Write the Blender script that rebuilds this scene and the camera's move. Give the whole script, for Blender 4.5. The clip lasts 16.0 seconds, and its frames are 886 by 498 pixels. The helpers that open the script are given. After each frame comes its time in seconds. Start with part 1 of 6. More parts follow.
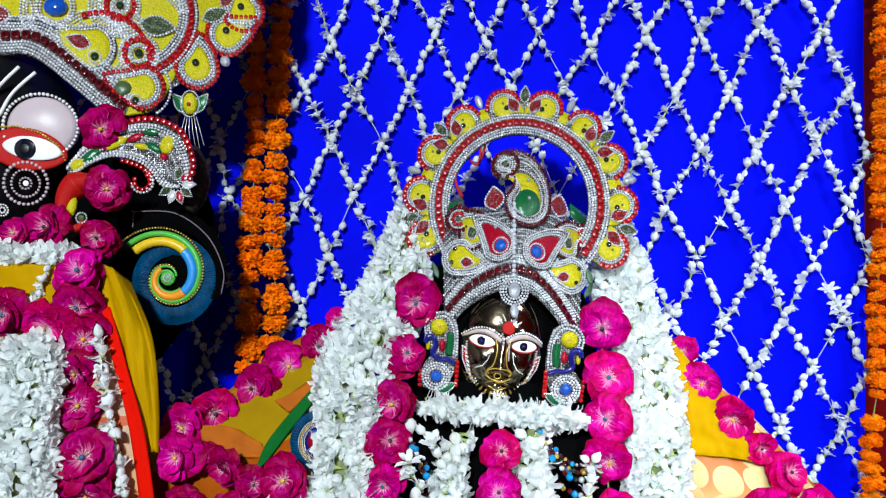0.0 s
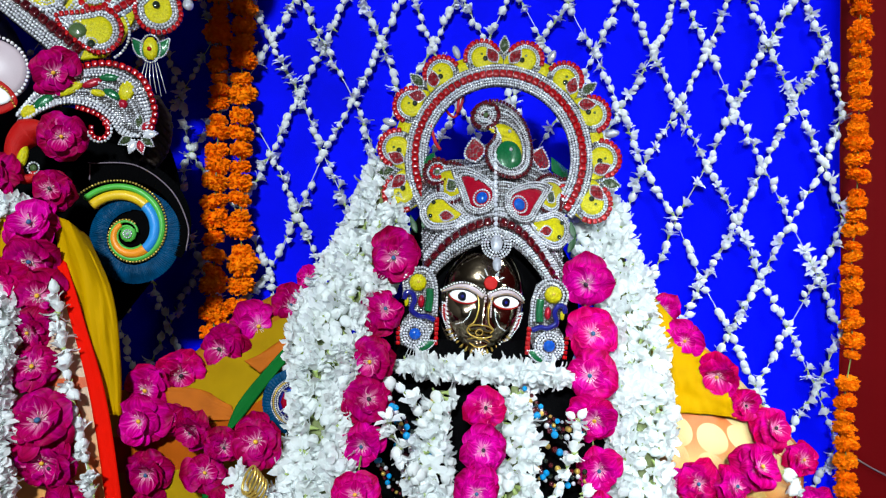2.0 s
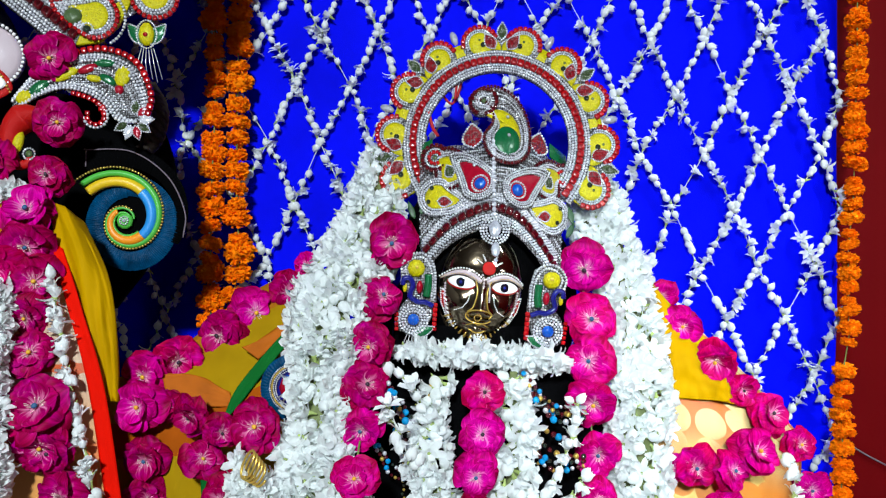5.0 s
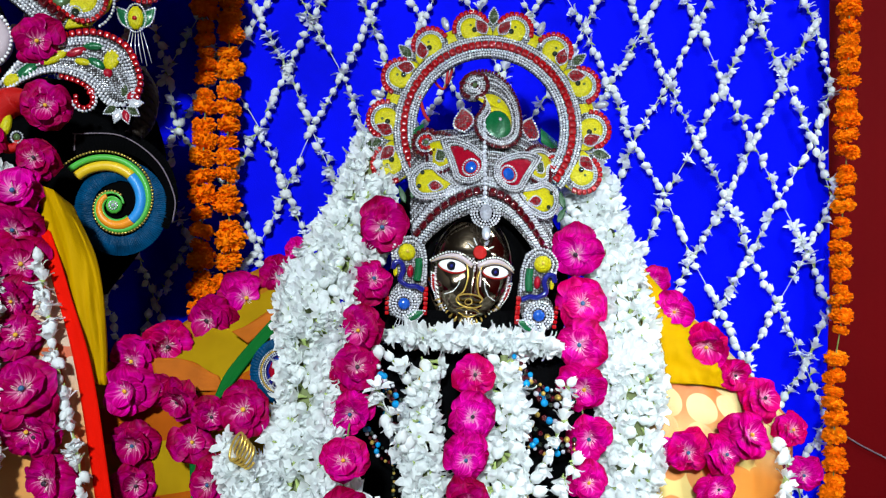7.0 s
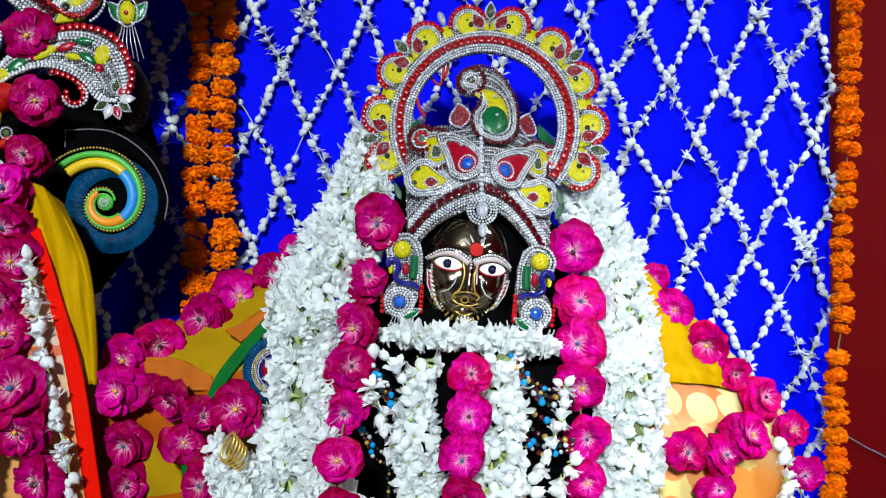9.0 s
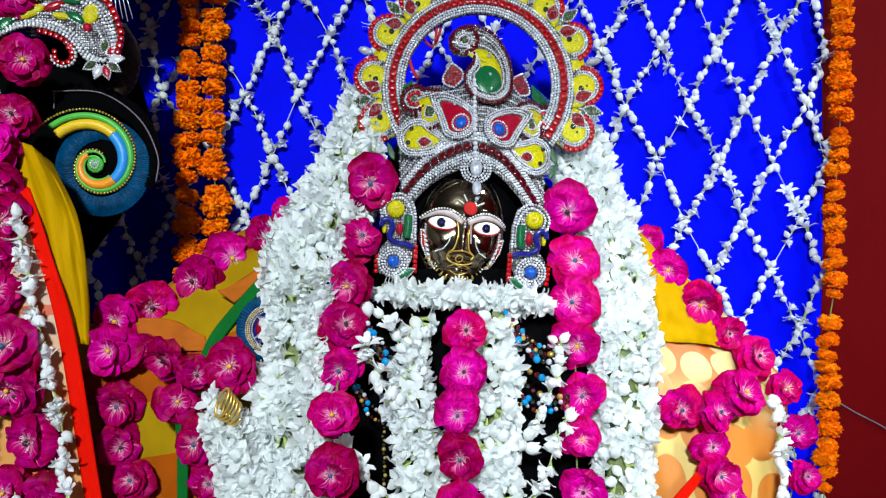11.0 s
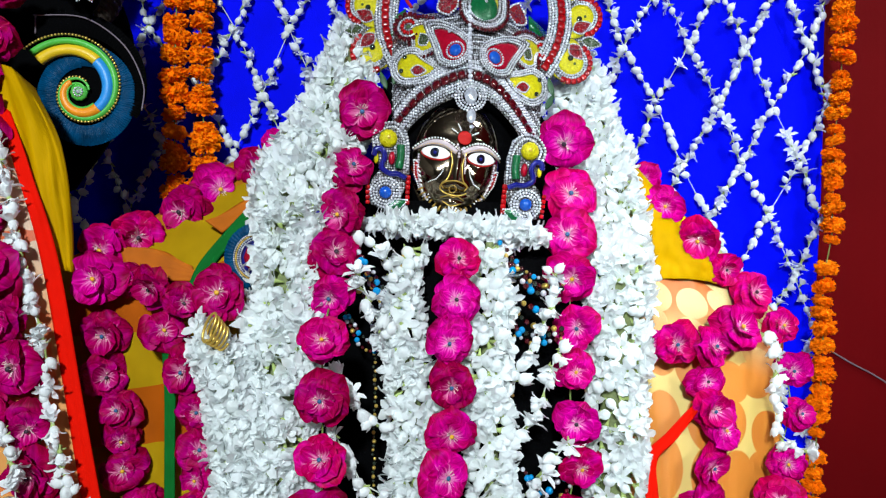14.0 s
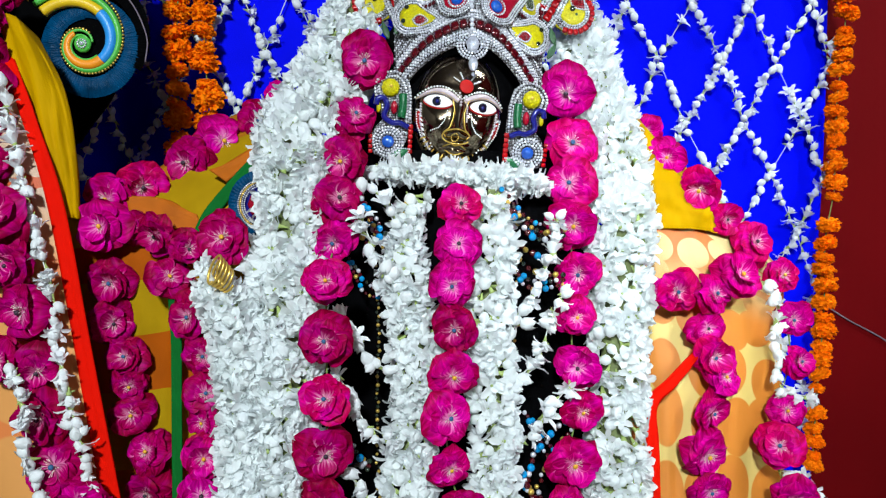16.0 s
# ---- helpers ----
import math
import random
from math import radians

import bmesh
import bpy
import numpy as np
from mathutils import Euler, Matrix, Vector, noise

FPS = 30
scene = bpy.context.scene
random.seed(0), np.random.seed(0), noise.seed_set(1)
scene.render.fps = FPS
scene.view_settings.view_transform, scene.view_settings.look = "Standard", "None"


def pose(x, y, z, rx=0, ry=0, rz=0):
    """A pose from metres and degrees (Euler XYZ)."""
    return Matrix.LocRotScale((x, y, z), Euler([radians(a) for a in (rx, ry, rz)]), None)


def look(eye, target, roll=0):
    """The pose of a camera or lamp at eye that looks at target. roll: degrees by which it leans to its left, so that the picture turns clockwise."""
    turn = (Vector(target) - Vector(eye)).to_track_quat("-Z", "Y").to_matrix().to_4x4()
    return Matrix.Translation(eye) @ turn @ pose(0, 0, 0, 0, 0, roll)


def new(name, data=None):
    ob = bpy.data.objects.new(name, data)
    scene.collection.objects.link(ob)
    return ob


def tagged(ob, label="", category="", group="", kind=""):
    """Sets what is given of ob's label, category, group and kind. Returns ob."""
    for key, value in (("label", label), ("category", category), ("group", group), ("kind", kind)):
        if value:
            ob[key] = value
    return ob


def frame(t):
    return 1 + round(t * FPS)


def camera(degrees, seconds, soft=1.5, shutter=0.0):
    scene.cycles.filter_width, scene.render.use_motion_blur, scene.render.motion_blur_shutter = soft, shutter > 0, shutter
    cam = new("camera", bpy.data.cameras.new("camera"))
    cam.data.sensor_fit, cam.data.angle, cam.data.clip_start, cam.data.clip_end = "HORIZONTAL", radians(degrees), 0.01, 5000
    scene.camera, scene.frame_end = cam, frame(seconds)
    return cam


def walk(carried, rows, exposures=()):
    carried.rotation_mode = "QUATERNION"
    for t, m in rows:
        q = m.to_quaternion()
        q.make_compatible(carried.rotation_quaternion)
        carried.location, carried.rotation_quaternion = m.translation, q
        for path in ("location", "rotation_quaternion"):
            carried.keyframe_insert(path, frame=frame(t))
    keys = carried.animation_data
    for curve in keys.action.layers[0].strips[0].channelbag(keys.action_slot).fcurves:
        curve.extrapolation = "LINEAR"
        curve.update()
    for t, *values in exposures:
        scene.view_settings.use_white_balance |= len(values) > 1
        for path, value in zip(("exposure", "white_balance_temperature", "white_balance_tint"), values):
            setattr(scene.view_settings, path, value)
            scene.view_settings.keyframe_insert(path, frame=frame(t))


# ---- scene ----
cam = camera(59.4, 16.0, soft=1.2)
METRES, EYE, TILT, LEAN, TURN = 0.32, 1.3, 2.0, -1.0, 0.0
ROWS = [
    (0.0, 0.0, 0.0, 0.0, -0.0, 0.0, -0.0),
    (0.5, -0.0515, 0.0929, -0.051, -1.2, -0.32, 0.03),
    (1.0, -0.093, 0.153, -0.0959, -2.43, -0.8, -0.02),
    (1.5, -0.1046, 0.1606, -0.123, -2.95, -1.1, -0.01),
    (2.0, -0.0932, 0.1538, -0.1437, -3.08, -1.16, 0.02),
    (2.5, -0.1019, 0.1686, -0.1788, -3.2, -1.29, 0.08),
    (3.0, -0.1033, 0.1832, -0.1772, -3.27, -1.4, 0.09),
    (3.5, -0.0932, 0.1774, -0.1767, -3.17, -1.41, 0.02),
    (6.0, -0.115, 0.1572, -0.2321, -3.62, -1.46, 0.14),
    (6.5, -0.1038, 0.1658, -0.2577, -3.65, -1.45, 0.11),
    (7.0, -0.083, 0.1707, -0.2616, -3.74, -1.47, 0.12),
    (7.5, -0.0619, 0.1757, -0.2488, -3.78, -1.43, 0.14),
    (8.0, -0.0495, 0.1984, -0.2552, -3.77, -1.41, 0.15),
    (8.5, -0.0567, 0.213, -0.2612, -3.71, -1.38, 0.13),
    (11.0, -0.0737, 0.2314, -0.4062, -4.39, -2.26, 0.46),
    (11.5, -0.0691, 0.238, -0.4388, -4.43, -2.46, 0.41),
    (12.0, -0.0754, 0.2438, -0.4652, -4.52, -2.79, 0.35),
    (12.5, -0.0785, 0.2525, -0.4873, -4.64, -3.23, 0.21),
    (13.0, -0.0771, 0.2726, -0.5167, -4.73, -3.61, 0.11),
    (13.5, -0.0723, 0.2853, -0.551, -4.79, -3.98, 0.06),
    (14.0, -0.0658, 0.2914, -0.5836, -4.81, -4.34, 0.05),
    (14.5, -0.0655, 0.2776, -0.6176, -4.79, -4.76, 0.09),
    (15.0, -0.0624, 0.269, -0.6541, -4.72, -5.25, 0.18),
    (15.5, -0.0619, 0.266, -0.6972, -4.61, -5.54, 0.23),
    (16.0, -0.0621, 0.2528, -0.7239, -4.52, -5.67, 0.24),
]
walk(cam, [(t, pose(0, 0, EYE, TILT, LEAN, TURN) @ pose(METRES * x, METRES * y, METRES * z, 90 + pitch, roll, yaw)) for t, x, y, z, yaw, pitch, roll in ROWS])

# ---- world, lamps ----
world = bpy.data.worlds.new("room_air")
world.use_nodes = True
world.node_tree.nodes["Background"].inputs[0].default_value = (0.8, 0.85, 1.0, 1)
world.node_tree.nodes["Background"].inputs[1].default_value = 0.012
scene.world = world
scene.view_settings.exposure = -0.43


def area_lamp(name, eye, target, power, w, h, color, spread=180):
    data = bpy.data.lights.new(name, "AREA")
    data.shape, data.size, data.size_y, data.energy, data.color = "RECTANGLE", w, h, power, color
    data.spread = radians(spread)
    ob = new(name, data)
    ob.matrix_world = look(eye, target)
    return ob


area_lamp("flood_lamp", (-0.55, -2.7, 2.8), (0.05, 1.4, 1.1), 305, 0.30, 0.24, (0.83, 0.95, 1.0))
# two fills added, no source seen: narrow beams brighten the centre and the right
area_lamp("side_fill", (1.1, -0.9, 2.0), (0.35, 1.2, 1.05), 1.2, 0.2, 0.16, (0.83, 0.95, 1.0), 22)
area_lamp("right_fill", (1.9, 0.0, 2.85), (0.95, 1.55, 1.2), 6.0, 0.9, 0.12, (0.83, 0.95, 1.0), 44)


# ---- materials ----
def material(name, color, rough=0.5, metal=0.0, vary=0.15, scale=60.0, bump=0.2, bump_scale=400.0, coat=0.0, spec=0.5, island=0.0, island_color=None, sheen=0.0, obj=0.0, subsurf=0.0, thin=0.0):
    """Principled surface with two scales of variation; island and obj shift single pieces towards island_color."""
    m = bpy.data.materials.new(name)
    m.use_nodes = True
    nt = m.node_tree
    n, l = nt.nodes, nt.links
    b = n["Principled BSDF"]
    b.inputs["Roughness"].default_value, b.inputs["Metallic"].default_value = rough, metal
    b.inputs["Coat Weight"].default_value, b.inputs["Specular IOR Level"].default_value = coat, spec
    b.inputs["Coat Roughness"].default_value = 0.08
    b.inputs["Sheen Weight"].default_value = sheen
    if subsurf:
        b.inputs["Subsurface Weight"].default_value, b.inputs["Subsurface Scale"].default_value = subsurf, 0.004
        b.inputs["Subsurface Radius"].default_value = (1.0, 1.0, 0.8)
    geo = n.new("ShaderNodeTexCoord")
    tex = n.new("ShaderNodeTexNoise")
    tex.inputs["Scale"].default_value, tex.inputs["Detail"].default_value = scale, 4
    l.new(geo.outputs["Object"], tex.inputs["Vector"])
    mix = n.new("ShaderNodeMix")
    mix.data_type = "RGBA"
    mix.inputs[6].default_value = (*[c * (1 - vary) for c in color], 1)
    mix.inputs[7].default_value = (*[min(1, c * (1 + vary)) for c in color], 1)
    l.new(tex.outputs["Fac"], mix.inputs[0])
    out = mix.outputs[2]
    if island or obj:
        second = n.new("ShaderNodeMix")
        second.data_type = "RGBA"
        scaled = n.new("ShaderNodeMath")
        scaled.operation = "MULTIPLY"
        scaled.inputs[1].default_value = island or obj
        if island:
            l.new(n.new("ShaderNodeNewGeometry").outputs["Random Per Island"], scaled.inputs[0])
        else:
            l.new(n.new("ShaderNodeObjectInfo").outputs["Random"], scaled.inputs[0])
        l.new(scaled.outputs[0], second.inputs[0])
        l.new(out, second.inputs[6])
        second.inputs[7].default_value = (*(island_color or color), 1)
        out = second.outputs[2]
    l.new(out, b.inputs["Base Color"])
    if thin:
        back, both = n.new("ShaderNodeBsdfTranslucent"), n.new("ShaderNodeMixShader")
        both.inputs[0].default_value = thin
        l.new(out, back.inputs["Color"])
        l.new(b.outputs[0], both.inputs[1])
        l.new(back.outputs[0], both.inputs[2])
        l.new(both.outputs[0], n["Material Output"].inputs["Surface"])
    if bump:
        fine = n.new("ShaderNodeTexNoise")
        fine.inputs["Scale"].default_value, fine.inputs["Detail"].default_value = bump_scale, 3
        l.new(geo.outputs["Object"], fine.inputs["Vector"])
        bp = n.new("ShaderNodeBump")
        bp.inputs["Strength"].default_value, bp.inputs["Distance"].default_value = bump, 0.002
        l.new(fine.outputs["Fac"], bp.inputs["Height"])
        l.new(bp.outputs["Normal"], b.inputs["Normal"])
    return m


def petal_material(name, stops, pale, rough=0.45, obj_color=(0.4, 0.0, 0.04), amount=0.6, patch=(0.80, 0.02, 0.46)):
    """Petal coloured from its claw to its edge along the point attribute rad, with pale streaks fanning from the claw, each flower a little redder or not."""
    m = material(name, stops[-1][1], rough, vary=0.1, thin=0.18, bump=0.1, bump_scale=12, spec=0.12)
    n, l = m.node_tree.nodes, m.node_tree.links
    b = n["Principled BSDF"]
    at = n.new("ShaderNodeAttribute")
    at.attribute_name = "rad"
    ramp = n.new("ShaderNodeValToRGB")
    while len(ramp.color_ramp.elements) < len(stops):
        ramp.color_ramp.elements.new(0.5)
    for e, (p, c) in zip(ramp.color_ramp.elements, stops):
        e.position, e.color = p, (*c, 1)
    tc = n.new("ShaderNodeTexCoord")
    vein = n.new("ShaderNodeTexNoise")
    vein.inputs["Scale"].default_value, vein.inputs["Detail"].default_value = 1.5, 4
    across = n.new("ShaderNodeAttribute")
    across.attribute_name = "across"
    fan = n.new("ShaderNodeCombineXYZ")
    l.new(across.outputs["Fac"], fan.inputs[0])
    l.new(at.outputs["Fac"], fan.inputs[1])
    l.new(fan.outputs[0], vein.inputs["Vector"])
    add = n.new("ShaderNodeMath")
    add.operation = "MULTIPLY_ADD"
    add.inputs[1].default_value, add.inputs[2].default_value = 1.0, -0.47
    l.new(vein.outputs["Fac"], add.inputs[0])
    total = n.new("ShaderNodeMath")
    l.new(at.outputs["Fac"], total.inputs[0])
    l.new(add.outputs[0], total.inputs[1])
    l.new(total.outputs[0], ramp.inputs[0])
    mix = n.new("ShaderNodeMix")
    mix.data_type = "RGBA"
    mul = n.new("ShaderNodeMath")
    mul.operation = "MULTIPLY"
    mul.inputs[1].default_value = amount
    l.new(n.new("ShaderNodeObjectInfo").outputs["Random"], mul.inputs[0])
    l.new(mul.outputs[0], mix.inputs[0])
    l.new(ramp.outputs[0], mix.inputs[6])
    mix.inputs[7].default_value = (*obj_color, 1)
    lil = n.new("ShaderNodeMix")
    lil.data_type = "RGBA"
    big = n.new("ShaderNodeTexNoise")
    big.inputs["Scale"].default_value = 1.6
    l.new(tc.outputs["Object"], big.inputs["Vector"])
    cut = n.new("ShaderNodeMapRange")
    cut.inputs["From Min"].default_value, cut.inputs["From Max"].default_value, cut.inputs["To Max"].default_value = 0.5, 0.75, 0.75
    l.new(big.outputs["Fac"], cut.inputs["Value"])
    l.new(cut.outputs["Result"], lil.inputs[0])
    l.new(mix.outputs[2], lil.inputs[6])
    lil.inputs[7].default_value = (*patch, 1)
    # crease shade is put into the petal colour, multiplied in along the streak noise
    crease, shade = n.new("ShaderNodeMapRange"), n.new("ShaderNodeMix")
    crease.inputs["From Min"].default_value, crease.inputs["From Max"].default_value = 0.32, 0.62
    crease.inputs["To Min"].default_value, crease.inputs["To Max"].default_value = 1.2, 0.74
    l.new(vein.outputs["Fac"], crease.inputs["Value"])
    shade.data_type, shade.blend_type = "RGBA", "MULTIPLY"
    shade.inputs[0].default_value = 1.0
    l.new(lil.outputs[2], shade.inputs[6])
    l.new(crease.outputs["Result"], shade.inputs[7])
    fade = n.new("ShaderNodeMapRange")
    fade.inputs["From Min"].default_value, fade.inputs["From Max"].default_value = 0.08, 0.33
    fade.inputs["To Min"].default_value, fade.inputs["To Max"].default_value = 0.66, 0.0
    l.new(total.outputs[0], fade.inputs["Value"])
    star = n.new("ShaderNodeMix")
    star.data_type = "RGBA"
    l.new(fade.outputs["Result"], star.inputs[0])
    l.new(shade.outputs[2], star.inputs[6])
    star.inputs[7].default_value = (*pale, 1)
    l.new(star.outputs[2], b.inputs["Base Color"])
    l.new(star.outputs[2], n["Translucent BSDF"].inputs["Color"])
    b.inputs["Sheen Weight"].default_value = 0.0
    b.inputs["Specular IOR Level"].default_value = 0.04
    return m


def cell_cloth(name, ground, blob, scale, size, weave=900.0, second=None, tall=2.0):
    """Brocade with rounded blobs on a coloured ground, fine ribs inside the blobs."""
    m = material(name, ground, 0.55, vary=0.1, bump=0.25, bump_scale=weave)
    n, l = m.node_tree.nodes, m.node_tree.links
    b = n["Principled BSDF"]
    tc = n.new("ShaderNodeTexCoord")
    vor = n.new("ShaderNodeTexVoronoi")
    vor.inputs["Scale"].default_value, vor.inputs["Randomness"].default_value = scale, 0.45
    mp = n.new("ShaderNodeMapping")
    mp.inputs["Scale"].default_value = (1.0, tall, 1.0)
    l.new(tc.outputs["UV"], mp.inputs["Vector"])
    l.new(mp.outputs["Vector"], vor.inputs["Vector"])
    vor.voronoi_dimensions = "2D"
    ramp = n.new("ShaderNodeValToRGB")
    ramp.color_ramp.elements[0].position, ramp.color_ramp.elements[0].color = size - 0.015, (*blob, 1)
    ramp.color_ramp.elements[1].position, ramp.color_ramp.elements[1].color = size + 0.015, (*ground, 1)
    l.new(vor.outputs["Distance"], ramp.inputs[0])
    wave = n.new("ShaderNodeTexWave")
    wave.inputs["Scale"].default_value = scale * 14
    wave.inputs["Distortion"].default_value = 1.0
    l.new(tc.outputs["UV"], wave.inputs["Vector"])
    mix = n.new("ShaderNodeMix")
    mix.data_type, mix.blend_type = "RGBA", "MULTIPLY"
    mix.inputs[0].default_value = 0.38
    l.new(ramp.outputs[0], mix.inputs[6])
    l.new(wave.outputs["Color"], mix.inputs[7])
    out = mix.outputs[2]
    if second:
        sep = n.new("ShaderNodeSeparateXYZ")
        l.new(tc.outputs["UV"], sep.inputs[0])
        r2 = n.new("ShaderNodeValToRGB")
        r2.color_ramp.elements[0].position, r2.color_ramp.elements[0].color = second[0] - 0.08, (1, 1, 1, 1)
        r2.color_ramp.elements[1].position, r2.color_ramp.elements[1].color = second[0] + 0.08, (0, 0, 0, 1)
        l.new(sep.outputs["Y"], r2.inputs[0])
        r3 = n.new("ShaderNodeValToRGB")
        r3.color_ramp.elements[0].position, r3.color_ramp.elements[0].color = size - 0.015, (*second[2], 1)
        r3.color_ramp.elements[1].position, r3.color_ramp.elements[1].color = size + 0.015, (*second[1], 1)
        l.new(vor.outputs["Distance"], r3.inputs[0])
        m2 = n.new("ShaderNodeMix")
        m2.data_type = "RGBA"
        l.new(r2.outputs[0], m2.inputs[0])
        l.new(out, m2.inputs[6])
        l.new(r3.outputs[0], m2.inputs[7])
        out = m2.outputs[2]
    l.new(out, b.inputs["Base Color"])
    return m


def band_cloth(name, stops, axis="Y"):
    """Cloth woven in bands of colour along one of its directions."""
    m = material(name, stops[0][1], 0.7, vary=0.15, bump=0.3, bump_scale=900, spec=0.04)
    n, l = m.node_tree.nodes, m.node_tree.links
    tc, sep, ramp = n.new("ShaderNodeTexCoord"), n.new("ShaderNodeSeparateXYZ"), n.new("ShaderNodeValToRGB")
    ramp.color_ramp.interpolation = "CONSTANT"
    while len(ramp.color_ramp.elements) < len(stops):
        ramp.color_ramp.elements.new(0.5)
    for e, (p, c) in zip(ramp.color_ramp.elements, stops):
        e.position, e.color = p, (*c, 1)
    l.new(tc.outputs["UV"], sep.inputs[0])
    l.new(sep.outputs[axis], ramp.inputs[0])
    tex = n.new("ShaderNodeTexNoise")
    tex.inputs["Scale"].default_value = 25
    l.new(tc.outputs["Object"], tex.inputs["Vector"])
    mix = n.new("ShaderNodeMix")
    mix.data_type, mix.blend_type = "RGBA", "MULTIPLY"
    mix.inputs[0].default_value = 0.35
    l.new(ramp.outputs[0], mix.inputs[6])
    l.new(tex.outputs["Fac"], mix.inputs[7])
    l.new(mix.outputs[2], n["Principled BSDF"].inputs["Base Color"])
    return m


def bead_field(name, gap, bead, scale, metal, rough=0.2, full=0.30):
    """A surface set close with small round beads or stones."""
    m = material(name, bead, rough, metal, bump=0.0)
    n, l = m.node_tree.nodes, m.node_tree.links
    b = n["Principled BSDF"]
    tc, vor, ramp, cell = n.new("ShaderNodeTexCoord"), n.new("ShaderNodeTexVoronoi"), n.new("ShaderNodeValToRGB"), n.new("ShaderNodeMix")
    vor.inputs["Scale"].default_value, vor.inputs["Randomness"].default_value = scale, 0.45
    l.new(tc.outputs["Object"], vor.inputs["Vector"])
    ramp.color_ramp.elements[0].position, ramp.color_ramp.elements[0].color = full, (*bead, 1)
    ramp.color_ramp.elements[1].position, ramp.color_ramp.elements[1].color = full + 0.3, (*gap, 1)
    l.new(vor.outputs["Distance"], ramp.inputs[0])
    cell.data_type, cell.blend_type = "RGBA", "MULTIPLY"
    cell.inputs[0].default_value = 0.45
    l.new(ramp.outputs[0], cell.inputs[6])
    bw = n.new("ShaderNodeSeparateColor")
    l.new(vor.outputs["Color"], bw.inputs[0])
    l.new(bw.outputs[0], cell.inputs[7])
    l.new(cell.outputs[2], b.inputs["Base Color"])
    inv = n.new("ShaderNodeMath")
    inv.operation = "SUBTRACT"
    inv.inputs[0].default_value = 1.0
    l.new(vor.outputs["Distance"], inv.inputs[1])
    bp = n.new("ShaderNodeBump")
    bp.inputs["Strength"].default_value, bp.inputs["Distance"].default_value = 1.0, 0.6 / scale
    l.new(inv.outputs[0], bp.inputs["Height"])
    l.new(bp.outputs["Normal"], b.inputs["Normal"])
    return m


M_BLUE = material("blue_satin", (0.001, 0.003, 0.72), 0.6, vary=0.35, scale=6, bump=0.3, bump_scale=700, sheen=0.0, spec=0.02)
M_RED_WALL = material("red_wall_paint", (0.11, 0.001, 0.002), 0.7, vary=0.25, scale=3, bump=0.2, bump_scale=120, spec=0.05)
# plaster and stone of the unseen room, kept dark to hold back bounced light
M_PLASTER = material("plaster", (0.12, 0.11, 0.10), 0.8, vary=0.1, scale=2, bump=0.2, bump_scale=60)
M_FLOOR = material("floor_stone", (0.09, 0.085, 0.08), 0.35, vary=0.2, scale=6, bump=0.1)
M_STRING = material("thread", (0.7, 0.72, 0.68), 0.7)
M_JAS = material("jasmine_petal", (0.94, 0.965, 0.985), 0.5, vary=0.03, bump=0.05, bump_scale=900, island=0.10, island_color=(0.74, 0.80, 0.56), spec=0.25, thin=0.46)
M_CALYX = material("jasmine_calyx", (0.42, 0.52, 0.16), 0.6, vary=0.3, scale=200, thin=0.2)
M_JASCORE = material("jasmine_stalks", (0.15, 0.18, 0.06), 0.7, vary=0.4, scale=150, bump=0.5, bump_scale=300)
M_JASBUD = material("jasmine_bud", (0.91, 0.945, 0.98), 0.55, vary=0.10, spec=0.2, thin=0.3, bump=0.15, bump_scale=900, obj=0.14, island_color=(0.68, 0.74, 0.60))
M_STEM = material("green_stem", (0.16, 0.26, 0.05), 0.6, vary=0.25)
ROSE_STOPS = ((0.0, (0.80, 0.01, 0.46)), (0.35, (0.74, 0.002, 0.36)), (0.66, (0.56, 0.0, 0.19)), (1.0, (0.30, 0.0, 0.05)))
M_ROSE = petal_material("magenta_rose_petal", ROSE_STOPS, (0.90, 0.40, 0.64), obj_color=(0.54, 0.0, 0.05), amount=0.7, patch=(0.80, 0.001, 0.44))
DARK_STOPS = ((0.0, (0.68, 0.005, 0.28)), (0.35, (0.58, 0.0, 0.19)), (0.66, (0.42, 0.0, 0.09)), (1.0, (0.20, 0.0, 0.022)))
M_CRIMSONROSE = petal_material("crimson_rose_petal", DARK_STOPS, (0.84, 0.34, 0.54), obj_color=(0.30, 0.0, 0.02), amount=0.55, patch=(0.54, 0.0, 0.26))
M_STAMEN = material("stamen", (0.85, 0.66, 0.66), 0.6, vary=0.2, island=0.5, island_color=(0.75, 0.45, 0.20))
M_EYES = [material("rose_eye", c, 0.5, vary=0.3) for c in ((0.03, 0.015, 0.03), (0.70, 0.38, 0.02), (0.02, 0.10, 0.22))]
M_MARI = material("marigold_petal", (1.0, 0.24, 0.003), 0.7, vary=0.15, scale=60, obj=0.5, island_color=(0.95, 0.13, 0.0), spec=0.03, bump=0.1)
M_SILVER = material("silver_bead", (0.90, 0.90, 0.98), 0.18, 0.4, vary=0.1, bump=0.0, island=0.6, island_color=(0.38, 0.38, 0.46))
M_PLATE = bead_field("silver_bead_field", (0.07, 0.06, 0.06), (0.70, 0.69, 0.74), 300.0, 0.5)
M_LEAFRED = bead_field("red_stone_field", (0.14, 0.10, 0.10), (0.26, 0.003, 0.008), 230.0, 0.0, full=0.52)
M_LEAFGREEN = bead_field("olive_stone_field", (0.22, 0.22, 0.20), (0.04, 0.065, 0.02), 230.0, 0.0, full=0.52)
M_REDGEM = material("red_gem", (0.42, 0.001, 0.003), 0.2, 0.0, vary=0.3, scale=200, bump=0.0, coat=0.2, island=0.7, island_color=(0.18, 0.0, 0.003))
